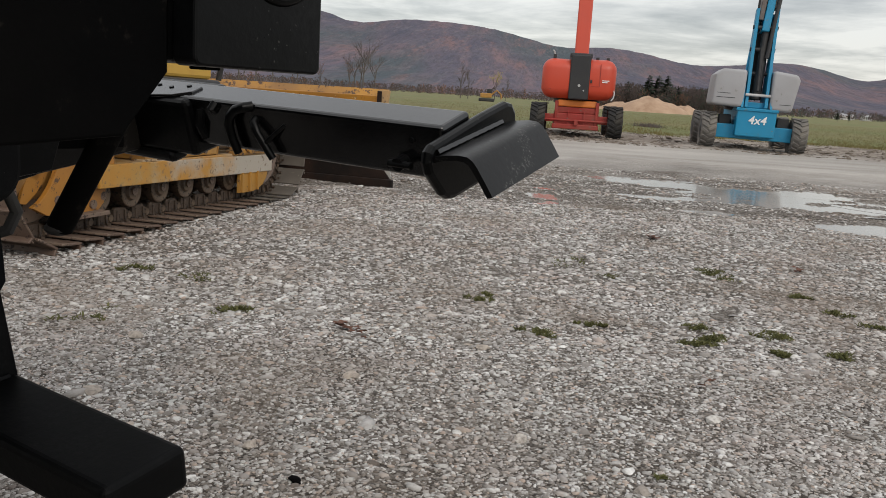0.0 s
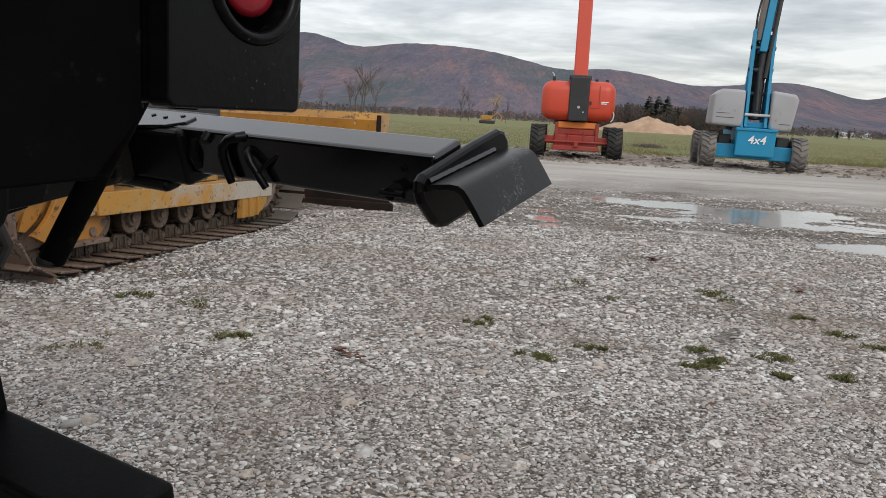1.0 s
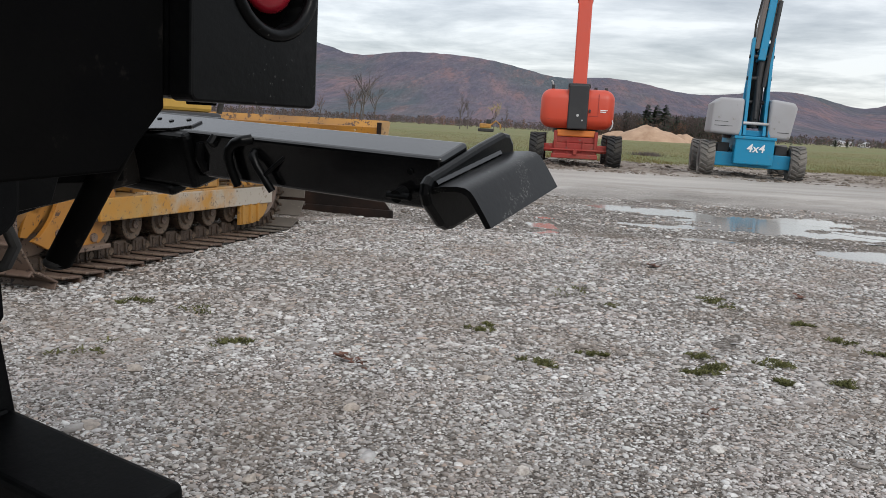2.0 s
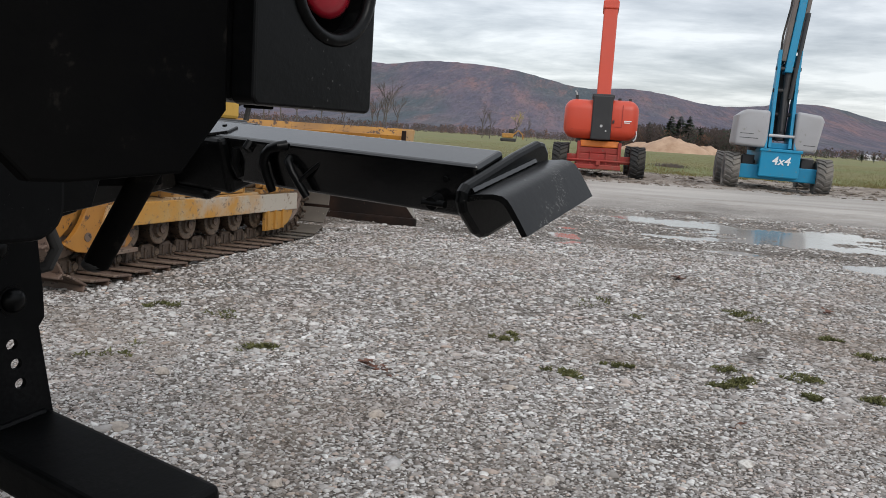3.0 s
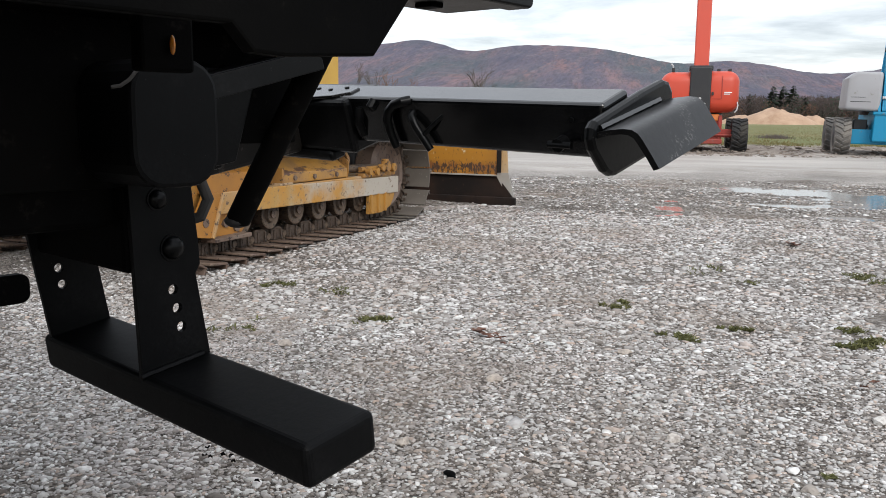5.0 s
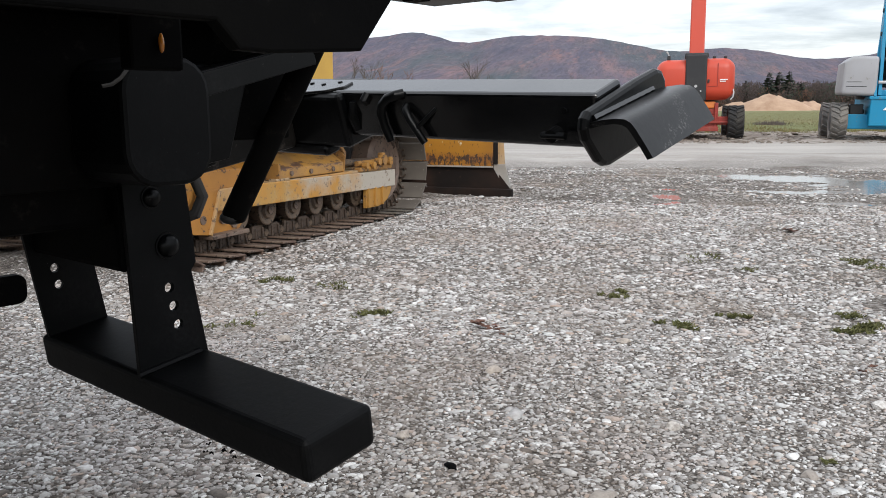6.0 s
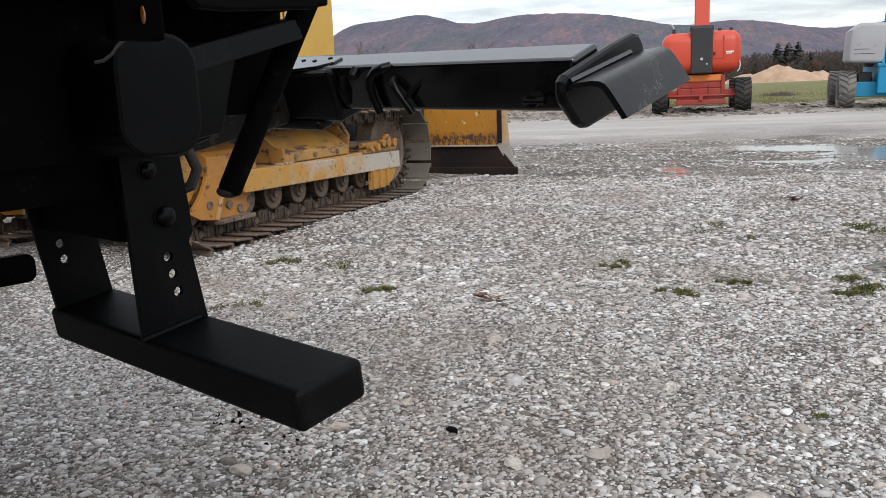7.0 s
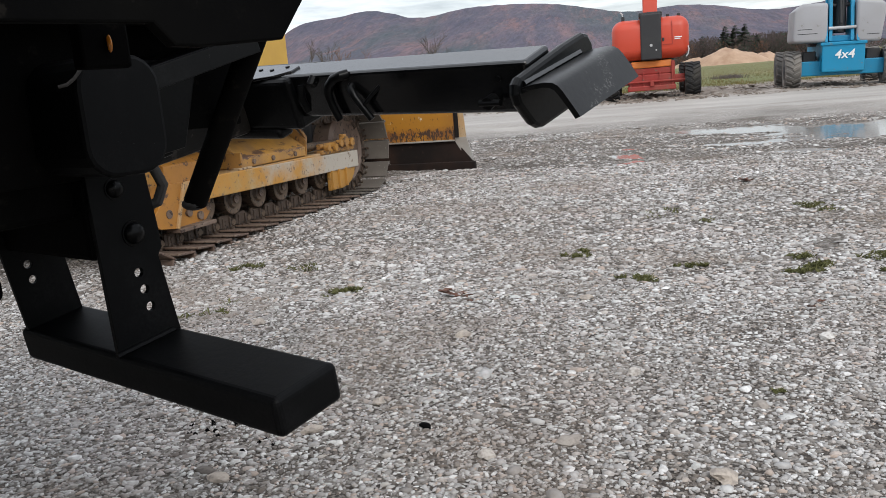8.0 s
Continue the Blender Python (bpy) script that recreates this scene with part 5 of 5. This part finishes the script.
part("boom_side", box(-0.21, -0.1, -0.12, 0.18, 0.25, 6.0, 0.015), BROWN_BOOM, ub, "dark weathered boom section")
part("boom_side", box(0.085, 0.18, -0.12, 0.18, 0.55, 6.0, 0.015), BROWN_BOOM, ub, "brown weathered boom section")
part("boom_rod", rod((0.16, -0.14, -0.6), (0.16, -0.14, 1.4), 0.05, 12), DARK_MACHINE, ub)
part("hose", tube([(-0.24, -0.14, 0.2), (-0.29, -0.16, 0.8), (-0.25, -0.15, 1.5), (-0.28, -0.15, 2.4)], 0.025, 8), RUBBER, ub, smooth=True)

# ---- distance: hills, woods, sand, trees ----


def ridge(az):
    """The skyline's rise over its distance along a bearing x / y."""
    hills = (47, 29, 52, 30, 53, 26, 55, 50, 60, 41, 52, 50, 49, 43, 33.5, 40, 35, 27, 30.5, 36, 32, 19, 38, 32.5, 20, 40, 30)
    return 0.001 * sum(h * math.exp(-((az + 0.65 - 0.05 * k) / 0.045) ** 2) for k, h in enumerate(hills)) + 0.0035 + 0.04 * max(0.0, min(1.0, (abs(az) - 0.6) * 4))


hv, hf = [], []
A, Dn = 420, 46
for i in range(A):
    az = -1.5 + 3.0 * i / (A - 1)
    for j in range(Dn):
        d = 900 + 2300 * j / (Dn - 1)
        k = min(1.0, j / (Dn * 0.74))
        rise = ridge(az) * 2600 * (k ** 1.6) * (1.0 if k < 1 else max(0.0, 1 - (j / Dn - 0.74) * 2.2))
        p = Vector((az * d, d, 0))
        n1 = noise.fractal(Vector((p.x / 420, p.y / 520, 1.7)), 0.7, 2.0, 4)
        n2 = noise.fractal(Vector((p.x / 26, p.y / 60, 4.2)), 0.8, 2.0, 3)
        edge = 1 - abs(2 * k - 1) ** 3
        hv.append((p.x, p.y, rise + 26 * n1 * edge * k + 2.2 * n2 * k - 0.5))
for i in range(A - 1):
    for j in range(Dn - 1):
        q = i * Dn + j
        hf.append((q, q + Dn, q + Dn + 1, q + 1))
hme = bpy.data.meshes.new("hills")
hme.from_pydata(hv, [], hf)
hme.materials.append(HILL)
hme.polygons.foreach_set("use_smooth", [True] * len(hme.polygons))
tagged(new("hills", hme), "long wooded autumn hills, brown with blue-purple haze in the colour", "hills", kind="structure")


def pile(name, x, y, rx, ry, h, seed, label):
    b = bmesh.new()
    bmesh.ops.create_grid(b, x_segments=48, y_segments=24, size=1.0)
    for v in b.verts:
        d = math.hypot(v.co.x, v.co.y)
        n = noise.fractal(Vector((v.co.x * 2.2 + seed, v.co.y * 2.2, seed)), 0.6, 2.0, 3)
        z = max(0.0, math.cos(min(1.0, d) * math.pi / 2) ** 0.9 + 0.22 * n * (1 - min(1.0, d))) * h
        v.co = Vector((v.co.x * rx, v.co.y * ry, z - 0.05))
    ob = part(name, b, SAND, smooth=True)
    ob.matrix_basis = pose(x, y, 0)
    return tagged(ob, label, "sand mound", "mounds of sand")


pile("sand_mound", 17.5, 110, 5.0, 4.0, 1.85, 1.3, "tan heap of sand at the meadow's far edge")
pile("sand_mound", 22.0, 112, 2.8, 3.0, 1.1, 4.1, "low tan heap of sand at the meadow's far edge")
pile("sand_mound", 13.6, 111, 3.2, 3.0, 1.1, 7.7, "low tan heap of sand at the meadow's far edge")


def conifer(h, seed):
    r = random.Random(seed)
    trunk = tube([(0, 0, 0), (0.03, 0.02, h * 0.5), (0, 0, h)], 0.16, 7, 0.15)
    crown = bmesh.new()
    for k in range(190):
        z = h * (0.18 + 0.82 * r.random())
        reach = max(0.12, (1 - (2 * z / h - 1.05) ** 2)) * h * 0.19 * r.uniform(0.4, 1.1) + 0.2
        a = r.uniform(0, 6.283)
        out = Vector((math.cos(a), math.sin(a), r.uniform(-0.3, 0.35)))
        side = Vector((-math.sin(a), math.cos(a), 0))
        w = reach * r.uniform(0.12, 0.3)
        base = Vector((0, 0, z))
        for lift in (0.0, 0.10 * reach):
            pts = [base, base + out * reach * 0.5 + side * w + Vector((0, 0, lift)), base + out * reach, base + out * reach * 0.5 - side * w - Vector((0, 0, lift))]
            crown.faces.new([crown.verts.new(p) for p in pts])
    return trunk, crown


def bare_tree(h, seed, twigs=True):
    r = random.Random(seed)
    wood, fine = bmesh.new(), bmesh.new()

    def grow(p, way, length, rad, depth):
        q = p + way * length
        mid = (p + q) / 2 + Vector((r.uniform(-1, 1), r.uniform(-1, 1), 0)) * length * 0.06
        tube([p, mid, q], rad, 5 if depth < 2 else 3, 0.6, bm=wood if depth < 3 else fine)
        if depth >= 4:
            return
        for _ in range(4 if depth < 2 else 3 if depth < 4 else 2):
            nw = (way + Vector((r.uniform(-1, 1), r.uniform(-1, 1), r.uniform(-0.1, 0.5))) * (0.5 if depth < 2 else 0.75)).normalized()
            st = p + (q - p) * r.uniform(0.45, 1.0)
            grow(st, nw, length * r.uniform(0.5, 0.72), rad * 0.55, depth + 1)
    grow(Vector((0, 0, 0)), Vector((r.uniform(-0.05, 0.05), 0, 1)).normalized(), h * 0.42, h * 0.014, 0)
    return wood, fine


def plant(kind, x, y, label, cat, group, makers, crown_mat, turn=0.0, scale=1.0):
    ob = thing(kind, pose(x, y, -0.05, 0, 0, turn), label, cat, group)
    ob.scale = (scale,) * 3
    trunk, crown = makers
    part("trunk", trunk, BARK, ob)
    part("crown", crown, crown_mat, ob)
    return ob


rt = random.Random(21)
base_con = [plant("conifer_tree", 23.4 + 1.6 * i, 152, "dark green pine at the edge of the far woods", "tree", "pines", conifer(6.2, 40 + i), NEEDLE) for i in range(3)]
base_bare = [plant("bare_tree", (-50.7, -47.6, -27.7)[i], 150, "leafless grey brown tree behind the meadow", "tree", "bare trees", bare_tree(11.5, 60 + i), TWIG) for i in range(3)]
base_rus = [plant("russet_tree", -44.4 + 3.0 * i, 150 + 6 * i, "half bare tree with russet leaves", "tree", "russet trees", bare_tree(10.5 - 2.0 * i, 80 + i), RUSSET) for i in range(2)]


def put(src, x, y, s):
    o = copy_thing(src, pose(x, y, -0.05, 0, 0, rt.uniform(0, 360)))
    o.scale = (s, s, s)
    return o


for x, y, s in ((28.6, 152, 0.7), (20.2, 156, 0.8), (33.0, 158, 0.7), (63, 170, 0.32), (66, 172, 0.26)):
    put(base_con[rt.randrange(3)], x, y, s)
for k in range(26):
    x = 16.5 + 20.0 * rt.random()
    put(base_bare[rt.randrange(3)] if k % 3 else base_rus[rt.randrange(2)], x, 153 + 10 * rt.random(), rt.uniform(0.32, 0.5))
for x, y, s in ((-51.8, 156, 0.7), (-28.4, 152, 0.72), (-26.0, 153, 0.75), (-30.2, 155, 0.7), (-10.2, 153, 0.6), (-9.0, 156, 0.55), (-2.0, 156, 0.4), (6.0, 155, 0.42), (11.5, 152, 0.5), (14.2, 155, 0.48)):
    put(base_bare[rt.randrange(3)], x, y, s)
for x, y, s in ((-35.8, 151, 0.62), (-30.6, 152, 0.75), (24.2, 147, 0.36), (29.6, 149, 0.38), (34.6, 151, 0.34), (12.8, 154, 0.34)):
    put(base_rus[rt.randrange(2)], x, y, s)
plant("yellow_tree", -3.9, 151, "small tree still in yellow leaf", "tree", "", bare_tree(6.2, 97), YELLOW_LEAF)


def far_house(x, y, w, d, h, turn, label):
    ob = thing("house", pose(x, y, 0, 0, 0, turn), label, "house", "far houses")
    wall = part("wall", box(-w / 2, w / 2, -d / 2, d / 2, 0, h), WHITE, ob)
    for k in (-0.28, 0.0, 0.28):
        part("window", box(k * w - 0.3, k * w + 0.3, -d / 2 - 0.05, -d / 2, h * 0.35, h * 0.75), DARK_MACHINE, wall)
    roof = bmesh.new()
    v = [roof.verts.new(p) for p in ((-w / 2 - 0.3, -d / 2 - 0.3, h), (w / 2 + 0.3, -d / 2 - 0.3, h), (w / 2 + 0.3, d / 2 + 0.3, h), (-w / 2 - 0.3, d / 2 + 0.3, h), (-w / 2 - 0.3, 0, h + d * 0.3), (w / 2 + 0.3, 0, h + d * 0.3))]
    for f in ((0, 1, 5, 4), (2, 3, 4, 5), (0, 4, 3), (1, 2, 5), (3, 2, 1, 0)):
        roof.faces.new([v[k] for k in f])
    part("roof", roof, GREY_COWL, ob, "grey shingle roof")
    return ob


far_house(133.5, 360, 3.6, 3.4, 1.5, 8, "small white house at the foot of the hills")
far_house(139.0, 365, 5.0, 3.4, 1.2, -6, "low white house at the foot of the hills")
far_house(149.5, 372, 3.4, 3.4, 1.4, 15, "small white house at the foot of the hills")

digger = thing("excavator", pose(-4.1, 118, 0, 0, 0, 4), "small yellow excavator far off on the meadow", "excavator")
part("undercarriage", box(-1.1, 1.1, -0.5, 0.5, 0.0, 0.45, 0.1), DARK_MACHINE, digger)
dig_body = part("body", box(-0.9, 0.7, -0.6, 0.6, 0.5, 1.15, 0.12), YELLOW_CLEAN, digger)
part("cab", box(0.0, 0.7, -0.55, 0.1, 1.15, 1.75, 0.06), DARK_MACHINE, dig_body)
part("arm", tube([(0.6, 0.3, 0.9), (1.4, 0.3, 1.6), (2.0, 0.3, 1.1), (2.1, 0.3, 0.4)], 0.12, 6), YELLOW_CLEAN, digger, smooth=True)


# far belt of bare woods along the foot of the hills
def belt(name, y0, y1, n, hmin, hmax, seed, mat, label, x0, x1, bits=26, size=1.0):
    r = random.Random(seed)
    vs, fs = [], []
    for _ in range(n):
        x, y, h = r.uniform(x0, x1), r.uniform(y0, y1), r.uniform(hmin, hmax)
        for _ in range(bits):
            u = r.uniform(0.02, 1.0) ** 0.8
            cz, wide = h * u, 0.19 * math.sqrt(max(0.05, 1 - (1.7 * u - 0.8) ** 2))
            cx, cy = x + r.gauss(0, wide) * h, y + r.gauss(0, wide) * h
            a, s = r.uniform(0, 6.28), h * r.uniform(0.03, 0.085) * size
            k = len(vs)
            vs += [(cx - s * math.cos(a), cy - s * math.sin(a), cz - s * 0.6), (cx + s * math.cos(a), cy + s * math.sin(a), cz - s * 0.3), (cx + r.uniform(-0.6, 0.6) * s, cy, cz + 1.7 * s)]
            fs.append((k, k + 1, k + 2))
    me = bpy.data.meshes.new(name)
    me.from_pydata(vs, [], fs)
    me.materials.append(mat)
    return tagged(new(name, me), label, "woods", kind="stuff")


belt("near_woods", 149, 170, 420, 2.2, 4.7, 15, FAR_TWIG, "grey brown thicket at the far edge of the meadow", 15, 40, 110, 0.42)
belt("near_woods", 149, 170, 130, 1.4, 3.6, 16, RUSSET, "russet thicket at the far edge of the meadow", 15, 40, 110, 0.42)
belt("near_woods", 150, 168, 90, 2.0, 4.4, 17, NEEDLE, "dark evergreens among the bare thicket", 22, 40, 110, 0.45)
belt("far_woods", 260, 420, 2600, 1.5, 3.4, 5, FAR_TWIG, "distant grey brown woods at the foot of the hills", -260, 330)
belt("far_woods", 300, 440, 500, 1.5, 3.8, 6, RUSSET, "distant russet woods at the foot of the hills", -260, 330)
belt("far_woods", 200, 300, 140, 1.0, 2.2, 7, NEEDLE, "distant dark evergreen clumps", 60, 260)


def blades(name, region, n, h, seed, mat, label):
    r = random.Random(seed)
    vs, fs = [], []
    for _ in range(n):
        x, y = region(r)
        a, hh, w = r.uniform(0, 3.14), h * r.uniform(0.4, 1.2), 0.010 * (0.6 + r.random())
        k = len(vs)
        dx, dy = w * math.cos(a), w * math.sin(a)
        tx, ty = r.uniform(-0.5, 0.5) * hh, r.uniform(-0.5, 0.5) * hh
        vs += [(x - dx, y - dy, -0.02), (x + dx, y + dy, -0.02), (x + tx, y + ty, hh)]
        fs.append((k, k + 1, k + 2))
    me = bpy.data.meshes.new(name)
    me.from_pydata(vs, [], fs)
    me.materials.append(mat)
    return tagged(new(name, me), label, "grass", kind="stuff")


def meadow(r):
    y = 27.2 + 60 * r.random() ** 2.0
    return r.uniform(-0.42, 0.52) * y, y + 0.6 * math.sin(y * 3 + 7 * r.random())


blades("meadow_grass", meadow, 40000, 0.055, 8, GREEN_GRASS, "rough green meadow grass behind the lifts")
blades("dry_weeds", lambda r: (r.gauss(5.85, 0.3), r.gauss(36.0, 0.6)), 650, 0.17, 10, TWIG, "patch of brown dry weeds in the meadow")
blades("meadow_grass", meadow, 24000, 0.075, 9, DRY_GRASS, "dry straw coloured meadow grass")
